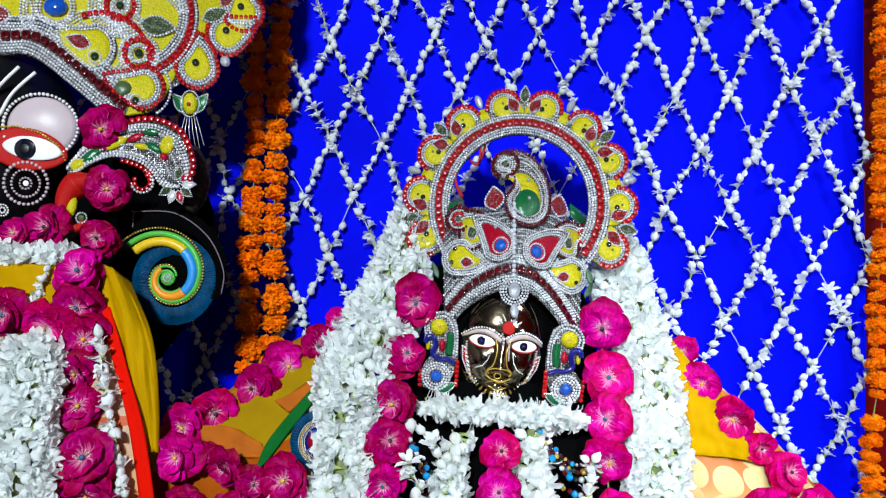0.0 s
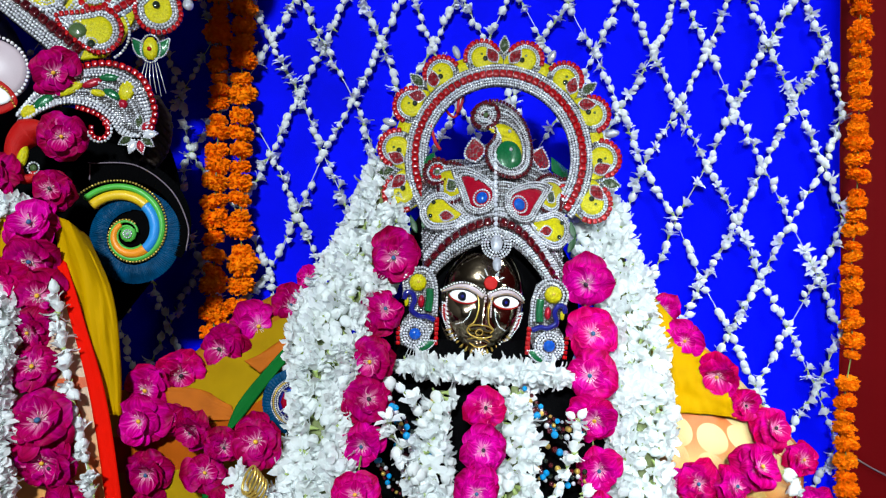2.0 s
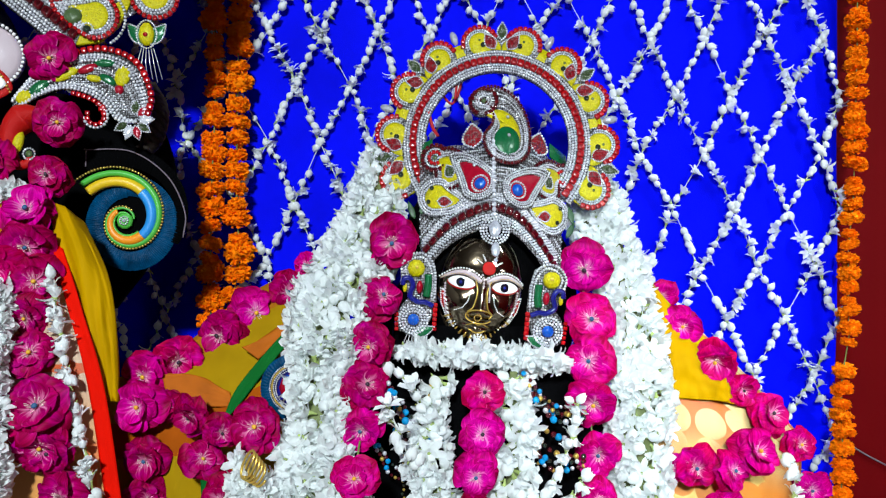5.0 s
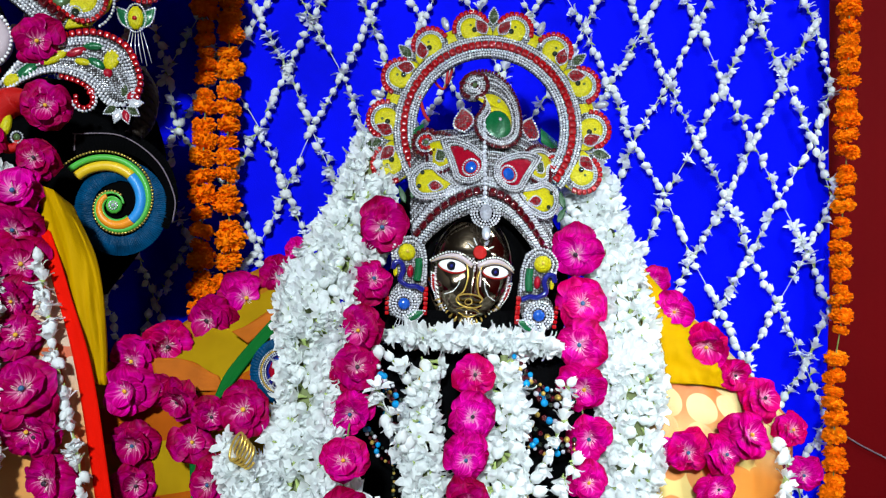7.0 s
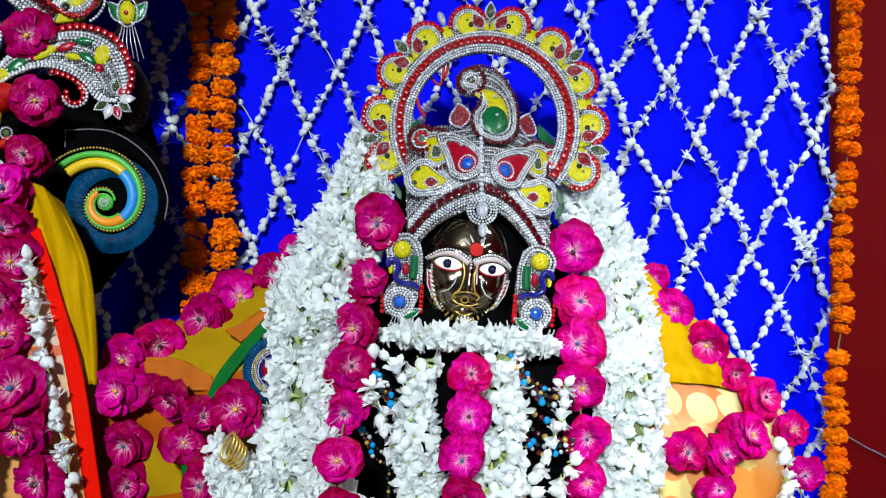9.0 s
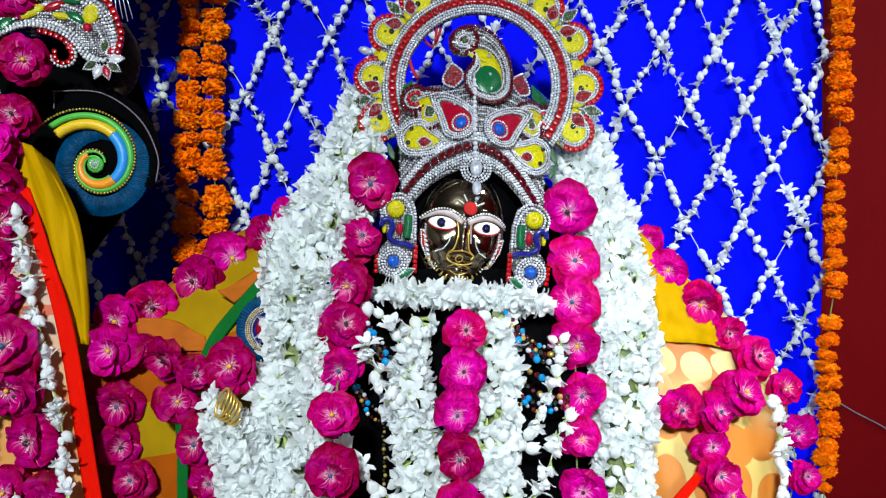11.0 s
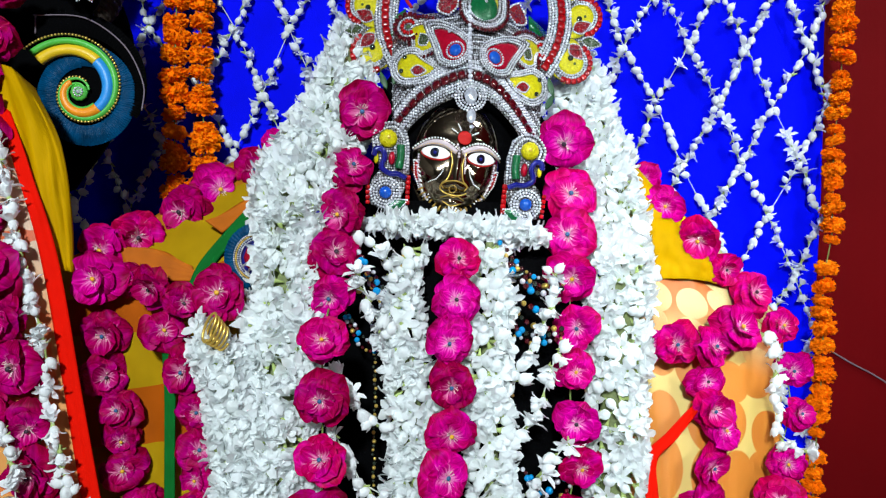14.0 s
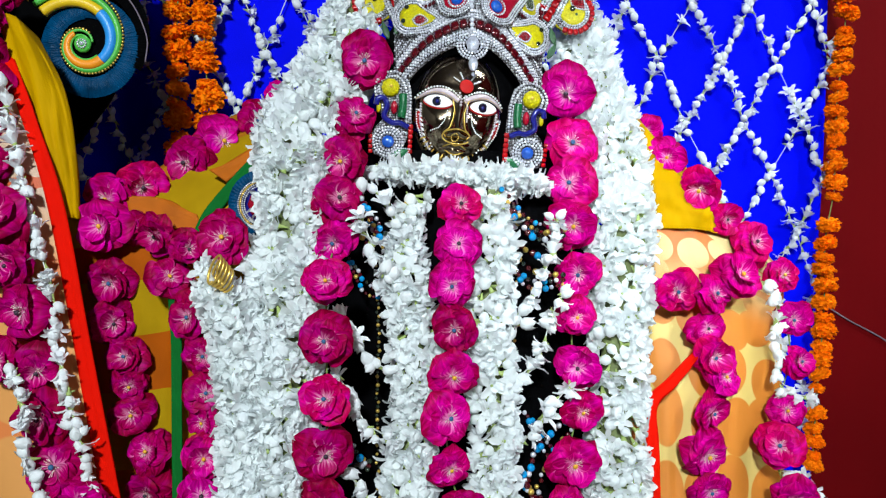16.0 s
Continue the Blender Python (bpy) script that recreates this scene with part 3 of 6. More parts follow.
def stamen_mesh(seed):
    rnd = random.Random(seed)
    g = Geo()
    for k in range(16):
        a, r = rnd.uniform(0, 6.28), 0.26 * math.sqrt(rnd.random())
        tip = np.array([r * math.cos(a), r * math.sin(a), 0.20 + rnd.uniform(-0.04, 0.05)])
        tube(g, [tip * (0.3, 0.3, 0.2), tip * (0.75, 0.75, 0.8), tip], 0.009, 4)
        g.add(BALL[0] * 0.018 + tip, BALL[1])
    g.add(BALL2[0] * (0.085, 0.085, 0.06) + (0, 0, 0.2), BALL2[1], 1)
    return g.mesh("rose_stamens", [M_STAMEN, M_EYES[seed % 3]])


ROSES, DARK_ROSES = [rose_mesh(s) for s in range(8)], [rose_mesh(s + 20, M_CRIMSONROSE) for s in range(8)]
STAMENS = [stamen_mesh(s) for s in range(3)]


def facing(rnd, spread=0.42):
    """A turn that makes a flower's face look out of the shrine, a little at random."""
    return Euler((math.pi / 2 + rnd.uniform(-spread, spread), 0, rnd.uniform(-spread, spread))).to_matrix().to_4x4() @ Matrix.Rotation(rnd.uniform(0, 6.28), 4, "Z")


def rose_garland(rows, label, seed, string=True, group="rose garlands", dark=0.0):
    """A string of single roses, each (x, y, z, radius)."""
    rnd = random.Random(seed)
    root = tagged(empty("rose_garland", rows[0][:3]), label, "garland", group)
    inv = Matrix.Translation(rows[0][:3]).inverted()
    if string and len(rows) > 1:
        g = Geo()
        tube(g, smooth_path([(x, y + 0.026, z) for x, y, z, r in rows], 4), 0.0012, 5)
        part("string", g, M_STEM, root)
    for x, y, z, r in rows:
        ob = new("rose", rnd.choice(DARK_ROSES if rnd.random() < dark else ROSES))
        ob.parent, ob.matrix_parent_inverse = root, inv
        ob.matrix_basis = Matrix.Translation((x, y, z)) @ facing(rnd) @ Matrix.Diagonal((r * rnd.uniform(0.98, 1.12), r * rnd.uniform(0.96, 1.08), r * rnd.uniform(0.9, 1.3), 1))
        st = new("flower_centre", rnd.choice(STAMENS))
        st.parent = ob
    return root


def jasmine_templates():
    """A round closed bud, a half open flower and an open star, about one unit long, growing along z; each as petals and green calyx."""
    out = []
    v, f = ball(10, 7)
    v = v.copy()
    for i in range(len(v)):
        a, z = math.atan2(v[i, 1], v[i, 0]), v[i, 2]
        v[i, :2] *= 0.37 * (1 + 0.09 * abs(math.sin(1.5 * a + 1.6 * z))) * (1 - 0.25 * max(0, z))
        v[i, 2] = 0.45 + 0.46 * z + (0.12 if z > 0.95 else 0)
    f = list(f)
    vs = v.tolist()
    for k in range(2):
        a, o = 2.6 * k, len(vs)
        p = [(0.22, -0.15, 0.25), (0.39, 0.0, 0.28), (0.22, 0.15, 0.25), (0.26, -0.17, 0.60), (0.42, 0.0, 0.62), (0.26, 0.17, 0.60), (0.34, 0.0, 0.96)]
        vs += (np.array(p) @ turn(0, 0, a).T).tolist()
        f += [(o, o + 1, o + 4, o + 3), (o + 1, o + 2, o + 5, o + 4), (o + 3, o + 4, o + 6), (o + 4, o + 5, o + 6)]
    out.append((np.array(vs), f))
    for layers in (((4, 0.30, 0.78, 0.22), (5, 0.80, 0.86, 0.23)), ((4, 0.55, 0.58, 0.18), (6, 1.18, 0.96, 0.215))):
        vs, fs = [], []
        for n, (count, tilt, ln, wd) in enumerate(layers):
            for k in range(count):
                a = 2 * math.pi * k / count + 0.5 * n + 0.2 * (k % 2)
                tl = tilt * (0.85 + 0.3 * ((k * 7 + n) % 3) / 2)
                p = []
                for s, w, h in ((0.0, 0.40, 0.0), (0.35, 0.92, 0.08), (0.72, 0.90, 0.06), (1.0, 0.06, -0.06)):
                    for t in (-1, 0, 1):
                        p.append((s * ln * math.sin(tl) + 0.05, t * w * wd, 0.24 + s * ln * math.cos(tl) + h - 0.05 + 0.07 * abs(t)))
                o = len(vs)
                vs += (np.array(p) @ turn(0, 0, a).T).tolist()
                fs += [(o + 3 * i + j, o + 3 * i + 3 + j, o + 3 * i + 4 + j, o + 3 * i + 1 + j) for i in range(3) for j in range(2)]
        out.append((np.array(vs), fs))
    calyx = Geo()
    tube(calyx, [(0, 0, -0.22), (0, 0, -0.05), (0, 0, 0.16), (0, 0, 0.26)], (0.05, 0.07, 0.12, 0.17), 6)
    stalk = (np.concatenate(calyx.v), calyx.f)
    return [(*t, *stalk) for t in out]


JASMINE = jasmine_templates()
JAS_MESHES = [Geo().add(v, f).add(cv, cf, 1).mesh("jasmine", [M_JASBUD, M_CALYX]) for v, f, cv, cf in JASMINE]


def along(d, rnd, wob):
    """A turn that brings z to direction d, with some wobble."""
    d = np.array(d, float) + np.array([rnd.gauss(0, wob) for _ in range(3)])
    q = Vector(d).to_track_quat("Z", "Y").to_matrix()
    return np.array(q @ Matrix.Rotation(rnd.uniform(0, 6.28), 3, "Z"))


def thick_garland(rows, count, label, seed, size=0.0225, deep=0.7, group="jasmine garlands", fill=0.64):
    """A dense jasmine garland; rows of (x, y, z, half width) down its middle."""
    rnd = random.Random(seed)
    path = smooth_path(rows, 10)
    root = tagged(empty("jasmine_garland", path[0][:3]), label, "garland", group)
    core = Geo()
    v, seg = [], 12
    for x, y, z, h in path:
        v += [(x + fill * h * math.cos(a), y + 0.014 - deep * fill * h * math.sin(a), z) for a in np.linspace(0, 2 * math.pi, seg, endpoint=False)]
    f = [(j * seg + i, j * seg + (i + 1) % seg, (j + 1) * seg + (i + 1) % seg, (j + 1) * seg + i) for j in range(len(path) - 1) for i in range(seg)]
    part("core", core.add(v, f + [tuple(range(seg))[::-1], tuple(range(len(v) - seg, len(v)))]), M_JASCORE, root, "packed green stalks")
    g = Geo()
    d = np.concatenate([[0], np.cumsum(path[1:, 3] * np.linalg.norm(np.diff(path[:, :3], axis=0), axis=1))])
    count = int(count * 0.92)
    taken = np.zeros((count, 3))
    for k in range(count):
        best = None
        for _ in range(6):
            s = rnd.random() * d[-1]
            x, y, z, h = [np.interp(s, d, path[:, i]) for i in range(4)]
            a = rnd.uniform(-0.35, math.pi + 0.35)
            p = np.array([x + h * math.cos(a) * 0.93, y + 0.012 - deep * h * math.sin(a) * 0.93, z])
            far = np.min(np.sum((taken[:k] - p) ** 2, 1)) if k else 1.0
            if best is None or far > best[0]:
                best = (far, a, p)
        _, a, p = best
        taken[k] = p
        n = np.array([math.cos(a), -math.sin(a), rnd.uniform(-0.7, 0.3)])
        kind = rnd.choices((0, 1, 2), (0.38, 0.36, 0.26))[0]
        t = JASMINE[kind]
        sc = size * rnd.uniform(0.8, 1.15) * (0.92, 1.12, 1.05)[kind]
        m = along(n, rnd, 0.5).T
        g.add((t[0] - (0, 0, 0.25)) * sc @ m + p, t[1])
        g.add((t[2] - (0, 0, 0.25)) * sc @ m + p, t[3], 1)
    part("blossom_cover", g, [M_JAS, M_CALYX], root, kind="stuff")
    return root


def thin_garland(pts, label, seed, size=0.0125, per=1.0, spread=0.35, group="jasmine strings", gap=0.0):
    """A single string of jasmine buds and flowers through the given points."""
    rnd = random.Random(seed)
    path = resample(smooth_path(pts, 8), size * 0.9 / per)
    root = tagged(empty("jasmine_string", path[0]), label, "garland", group)
    g = Geo()
    tube(g, path[::2] if len(path) > 6 else path, 0.0009, 4)
    part("thread", g, M_STRING, root)
    inv = Matrix.Translation(path[0]).inverted()
    tan = np.gradient(path, axis=0)
    bare = 0
    for p, t in zip(path, tan):
        t = t / np.linalg.norm(t)
        bare = bare - 1 if bare else (rnd.randint(1, 2) if rnd.random() < gap else 0)
        for _ in range(0 if bare else 2 if spread > 0.5 else 1):
            kind = rnd.choices((0, 1, 2), (0.62, 0.28, 0.10))[0]
            sc = size * rnd.uniform(0.75, 1.15) * (1.0 if kind == 0 else 1.1)
            side = np.array([rnd.gauss(0, 1), -abs(rnd.gauss(0, 0.7)), rnd.gauss(0, 1)]) * spread
            m = along(t * rnd.choice((1, -1)) + side, rnd, 0.25)
            ob = new("flower", JAS_MESHES[kind])
            ob.parent, ob.matrix_parent_inverse = root, inv
            ob.matrix_basis = Matrix.LocRotScale(Vector(p + side * size * 0.3 - m @ np.array((0, 0, 0.4 * sc))), Matrix(m).to_quaternion(), (sc, sc, sc))
    return root


def marigold_mesh(seed):
    """A ruffled marigold head, one unit in radius, threaded along z."""
    rnd = random.Random(seed)
    g = Geo()
    g.add(BALL2[0] * (0.80, 0.80, 0.42), BALL2[1])
    for k in range(230):
        a, lift = rnd.uniform(0, 6.28), rnd.uniform(-1, 1)
        el = lift * 1.0
        ln = rnd.uniform(0.74, 1.12)
        v = []
        for s, w in ((0.55, 0.06), (0.80, 0.12), (0.95, 0.15), (1.02, 0.08)):
            for t in (-1, 0, 1):
                v.append((s * ln, t * w, 0.08 * abs(t) + (0.06 if s > 0.9 else 0) * rnd.uniform(-1, 1.5)))
        v = np.array(v) @ turn(rnd.uniform(-1.5, 1.5), 0, 0).T @ turn(0, -el, 0).T * (1, 1, 0.62) @ turn(0, 0, a).T
        g.add(v, [(3 * i + j, 3 * i + 3 + j, 3 * i + 4 + j, 3 * i + 1 + j) for i in range(3) for j in range(2)])
    return g.mesh("marigold", M_MARI, smooth=False)


MARIGOLDS = [marigold_mesh(s) for s in range(5)]


def marigold_string(pts, radius, label, seed, gaps=(), pitch=1.05):
    """Marigold heads threaded on a hanging string; gaps are heights where the bare green stems show."""
    rnd = random.Random(seed)
    path = resample(np.array(pts, float), 0.004)
    root = tagged(empty("marigold_string", path[0]), label, "garland", "marigold strings")
    inv = Matrix.Translation(path[0]).inverted()
    g = Geo()
    tube(g, path[::6], 0.0012, 5)
    part("string", g, M_STEM, root, "green stem string")
    run, k = 0.0, 0
    while run < len(path) * 0.004 - radius * 0.5:
        p = path[min(len(path) - 1, int(run / 0.004))]
        r = radius * rnd.choice((0.74, 0.88, 0.98, 1.04, 1.14)) * rnd.uniform(0.95, 1.05)
        if not any(abs(p[2] - z) < 0.007 for z in gaps):
            ob = new("marigold", rnd.choice(MARIGOLDS))
            ob.parent, ob.matrix_parent_inverse = root, inv
            ob.matrix_basis = Matrix.Translation((p[0] + rnd.uniform(-0.1, 0.1) * r, p[1] + rnd.uniform(-0.1, 0.1) * r, p[2])) @ Euler((rnd.uniform(-0.4, 0.4), rnd.uniform(-0.4, 0.4), rnd.uniform(0, 6))).to_matrix().to_4x4() @ Matrix.Diagonal((r, r, r * rnd.uniform(1.0, 1.4), 1))
        run += r * pitch * rnd.uniform(0.95, 1.15)
    return root


# ---- jasmine lattice on the blue cloth ----
NODE = np.array((0.404, 1.556, 1.793))
STEP_X, STEP_Z = 0.1138, 0.1115
# knots that hang out of the even net: row, number of the first one, then x and z of each
KNOTS = {}
for r, first, run in ((0, -6, ((-0.236, 1.775), (-0.130, 1.800), (-0.025, 1.790), (0.076, 1.780), (0.184, 1.794), (0.290, 1.767), (0.404, 1.798), (0.513, 1.799), (0.633, 1.825), (0.761, 1.810))),
                      (1, -7, ((-0.285, 1.670), (-0.184, 1.666), (-0.074, 1.674), (0.025, 1.670))),
                      (1, -2, ((0.240, 1.691), (0.343, 1.670), (0.462, 1.672), (0.571, 1.685), (0.693, 1.699), (0.812, 1.689))),
                      (2, -6, ((-0.231, 1.574), (-0.125, 1.564)))):
    KNOTS.update({(r, first + k): p for k, p in enumerate(run)})
for r, first, run in ((2, 0, ((0.397, 1.562), (0.514, 1.569), (0.626, 1.571), (0.750, 1.585))), (3, -8, ((-0.433, 1.455), (-0.281, 1.458), (-0.182, 1.457))),
                      (3, 0, ((0.445, 1.447), (0.572, 1.452), (0.688, 1.452), (0.811, 1.460))), (4, -6, ((-0.230, 1.341),)),
                      (4, 0, ((0.402, 1.340), (0.510, 1.342), (0.636, 1.341), (0.743, 1.342))), (5, -7, ((-0.284, 1.229),)),
                      (5, 0, ((0.460, 1.222), (0.566, 1.220), (0.683, 1.232), (0.800, 1.237))), (6, 2, ((0.622, 1.123), (0.739, 1.130))), (7, 2, ((0.675, 1.013), (0.797, 1.013)))):
    KNOTS.update({(r, first + k): p for k, p in enumerate(run)})


def node(r, i):
    if (r, i) in KNOTS:
        x, z = KNOTS[r, i]
        return np.array([x, NODE[1], z])
    rr = random.Random(r * 1000 + i)
    k = i + (0.5 if r % 2 else 0.0)
    x = NODE[0] + STEP_X * k * (0.935 if k < 0 else 1.0 + 0.004 * r) - 0.003 * r
    return np.array([x + rr.gauss(0, 0.005), NODE[1], NODE[2] - STEP_Z * r + rr.gauss(0, 0.004)])


ROW_A, ROW_B = -2, 12
for first in range(-22, 8):
    for way in (1, -1):
        pts = []
        for r in range(ROW_A, ROW_B):
            k = r - ROW_A
            i = first + (k // 2 if way > 0 else -((k + 1) // 2)) + (0 if way > 0 else 12)
            p = node(r, i)
            if -1.0 < p[0] < CLOTH_R - 0.005:
                pts.append(p)
        if len(pts) > 1:
            thin_garland(pts, "white jasmine bud string crossing others in a diamond net", first * 7 + way, size=0.0185, per=1.0, spread=0.45, group="jasmine net on the blue cloth", gap=0.03)

# ---- marigold strings ----
marigold_string([(-0.331, 1.530, 1.913), (-0.335, 1.530, 1.697), (-0.333, 1.520, 1.549), (-0.331, 1.510, 1.370), (-0.321, 1.500, 1.233), (-0.335, 1.490, 1.110)], 0.0235, "orange marigold string hanging before the blue cloth, shaded at its top", 3, pitch=1.32)
marigold_string([(-0.390, 1.530, 1.912), (-0.378, 1.520, 1.727), (-0.371, 1.510, 1.535), (-0.373, 1.500, 1.369), (-0.371, 1.490, 1.233), (-0.365, 1.480, 1.100)], 0.0225, "orange marigold string hanging beside a second one", 4, pitch=1.32)
marigold_string([(0.882, 1.530, 2.003), (0.868, 1.530, 1.797), (0.868, 1.530, 1.669), (0.863, 1.530, 1.367), (0.853, 1.530, 1.268), (0.850, 1.520, 1.095), (0.829, 1.510, 1.008), (0.828, 1.500, 0.857), (0.820, 1.500, 0.715), (0.810, 1.490, 0.558)], 0.0205, "orange marigold string at the edge of the blue cloth", 5, gaps=(1.203, 1.067, 0.704), pitch=1.3)


# ---- cloth of the idols ----
def cloth(name, net, mats, label, nu=40, nv=40, fold=0.006, freq=7.0, seed=1.0, category="shawl", parent=None, lift=0.0):
    net = [[(x, y - lift, z) for x, y, z in row] for row in net]
    ob = part(name, sheet(net, nu, nv, fold, freq, seed), None)
    ob.data.materials.append(mats)
    if parent is not None:
        ob.parent = parent
        return ob
    return tagged(ob, label, category)


def robe(name, label):
    return tagged(empty(name), label, "robe")


# main idol, robe over its right arm and down
banded = robe("banded_robe", "yellow and orange banded silk robe draped over an arm")
cloth("fabric", [[(-0.167, 1.300, 1.227), (-0.263, 1.270, 1.176), (-0.360, 1.240, 1.094), (-0.459, 1.200, 1.046)],
                      [(-0.158, 1.220, 1.088), (-0.218, 1.160, 1.049), (-0.308, 1.160, 1.010), (-0.441, 1.170, 0.993)],
                      [(-0.166, 1.160, 0.879), (-0.236, 1.130, 0.854), (-0.315, 1.150, 0.835), (-0.426, 1.170, 0.823)],
                      [(-0.161, 1.120, 0.579), (-0.224, 1.100, 0.590), (-0.305, 1.130, 0.578), (-0.400, 1.160, 0.566)]], M_BANDS, "", parent=banded, fold=0.008, freq=9)
cloth("stripe", [[(-0.250, 1.178, 1.108), (-0.226, 1.172, 1.092)], [(-0.218, 1.188, 1.124), (-0.204, 1.182, 1.112)], [(-0.175, 1.200, 1.155), (-0.175, 1.200, 1.143)]], M_ORANGESILK, "", 8, 24, 0.002, parent=banded, lift=0.004)
cloth("stripe", [[(-0.360, 1.172, 1.072), (-0.344, 1.160, 1.026)], [(-0.312, 1.172, 1.069), (-0.299, 1.157, 1.028)], [(-0.263, 1.163, 1.047), (-0.255, 1.157, 1.028)]], M_ORANGESILK, "", 16, 24, 0.002, parent=banded, lift=0.004)
cloth("border", [[(-0.171, 1.196, 1.154), (-0.170, 1.190, 1.134)], [(-0.216, 1.176, 1.101), (-0.202, 1.172, 1.095)], [(-0.259, 1.160, 1.043), (-0.240, 1.158, 1.042)], [(-0.269, 1.120, 0.975), (-0.285, 1.120, 0.975)], [(-0.272, 1.115, 0.872), (-0.286, 1.115, 0.872)], [(-0.268, 1.095, 0.594), (-0.282, 1.095, 0.594)]], M_GREENTRIM, "", 8, 40, 0.002, parent=banded, lift=0.008)
cream = robe("cream_robe", "cream and orange brocade robe with round motifs")
cloth("fabric", [[(0.380, 1.330, 1.215), (0.436, 1.300, 1.151), (0.508, 1.270, 1.080), (0.613, 1.260, 0.965)],
                     [(0.347, 1.240, 1.035), (0.402, 1.200, 1.029), (0.475, 1.190, 1.013), (0.588, 1.210, 0.936)],
                     [(0.335, 1.190, 0.871), (0.405, 1.150, 0.862), (0.480, 1.150, 0.845), (0.581, 1.190, 0.828)],
                     [(0.331, 1.150, 0.551), (0.406, 1.130, 0.558), (0.481, 1.130, 0.556), (0.587, 1.170, 0.534)]], M_CREAMCLOTH, "", parent=cream, fold=0.009, freq=8, seed=4)
cloth("yellow_shawl", [[(0.356, 1.270, 1.225), (0.408, 1.250, 1.160), (0.473, 1.230, 1.096), (0.505, 1.220, 1.045)],
                       [(0.347, 1.220, 1.119), (0.387, 1.200, 1.099), (0.444, 1.190, 1.070), (0.483, 1.190, 1.038)],
                       [(0.357, 1.218, 1.036), (0.384, 1.198, 1.033), (0.435, 1.186, 1.033), (0.472, 1.184, 1.028)]], M_YCLOTH,
      "yellow silk shawl folded over the shoulder", fold=0.008, freq=6, seed=6)
cloth("ribbon", [[(0.415, 1.125, 0.867), (0.421, 1.125, 0.857)], [(0.378, 1.120, 0.830), (0.386, 1.120, 0.817)], [(0.345, 1.120, 0.796), (0.363, 1.120, 0.789)], [(0.348, 1.115, 0.728), (0.366, 1.115, 0.727)], [(0.354, 1.110, 0.569), (0.372, 1.110, 0.569)]], M_REDTRIM, "", 8, 40, 0.002, parent=cream, lift=0.008)

# left idol
peach = robe("peach_robe", "peach brocade robe with round cream motifs and red border")
cloth("fabric", [[(-0.817, 1.240, 1.348), (-0.663, 1.190, 1.331), (-0.566, 1.155, 1.306), (-0.497, 1.151, 1.249)],
                     [(-0.783, 1.200, 1.155), (-0.625, 1.150, 1.155), (-0.508, 1.112, 1.150), (-0.453, 1.119, 1.146)],
                     [(-0.755, 1.170, 0.941), (-0.602, 1.120, 0.958), (-0.461, 1.090, 0.981), (-0.406, 1.098, 0.984)],
                     [(-0.617, 1.120, 0.591), (-0.497, 1.090, 0.602), (-0.377, 1.066, 0.611), (-0.333, 1.080, 0.603)]], M_PEACH, "", parent=peach, fold=0.006, freq=6, seed=11)
cloth("border", [[(-0.503, 1.148, 1.257), (-0.486, 1.148, 1.245)], [(-0.467, 1.118, 1.170), (-0.450, 1.118, 1.170)], [(-0.433, 1.105, 1.060), (-0.412, 1.105, 1.061)], [(-0.395, 1.090, 0.863), (-0.374, 1.090, 0.863)], [(-0.349, 1.075, 0.606), (-0.325, 1.075, 0.605)]], M_REDTRIM, "", 8, 40, 0.002, parent=peach, lift=0.008)
cloth("yellow_shawl", [[(-0.523, 1.170, 1.311), (-0.491, 1.155, 1.303), (-0.473, 1.180, 1.282)], [(-0.490, 1.140, 1.233), (-0.448, 1.122, 1.226), (-0.426, 1.142, 1.209)], [(-0.464, 1.128, 1.136), (-0.428, 1.114, 1.135), (-0.407, 1.130, 1.121)], [(-0.438, 1.118, 1.042), (-0.413, 1.108, 1.044), (-0.400, 1.120, 1.042)]], M_YCLOTH,
      "yellow silk shawl hanging behind the red border", 24, 40, fold=0.008, freq=5, seed=13)


# ---- rose garlands ----
rose_garland([(-0.040, 1.170, 1.260, 0.037), (-0.053, 1.155, 1.184, 0.033), (-0.066, 1.100, 1.120, 0.032), (-0.071, 1.080, 1.071, 0.034), (-0.075, 1.060, 1.018, 0.030), (-0.079, 0.978, 0.977, 0.028), (-0.080, 0.978, 0.909, 0.030), (-0.079, 0.978, 0.840, 0.031), (-0.080, 0.978, 0.776, 0.031), (-0.081, 0.978, 0.716, 0.027)], "crimson and magenta roses strung in a long garland beside the face", 21, dark=0.6)
rose_garland([(0.082, 1.055, 1.066, 0.028), (0.077, 1.030, 1.018, 0.029), (0.070, 1.020, 0.968, 0.028), (0.073, 1.015, 0.916, 0.030), (0.071, 1.005, 0.861, 0.033), (0.066, 1.000, 0.811, 0.033), (0.068, 1.000, 0.749, 0.028), (0.081, 0.995, 0.699, 0.028)], "magenta roses strung down the middle of the chest", 22, dark=0.15)
rose_garland([(0.247, 1.195, 1.226, 0.041), (0.250, 1.170, 1.152, 0.040), (0.241, 1.140, 1.096, 0.036), (0.242, 1.120, 1.040, 0.035), (0.245, 1.100, 0.975, 0.032), (0.240, 1.085, 0.919, 0.028), (0.239, 1.070, 0.856, 0.031), (0.244, 1.060, 0.801, 0.030), (0.231, 1.050, 0.736, 0.036), (0.228, 1.045, 0.675, 0.032)], "bright magenta roses strung in a long garland beside the face", 23)
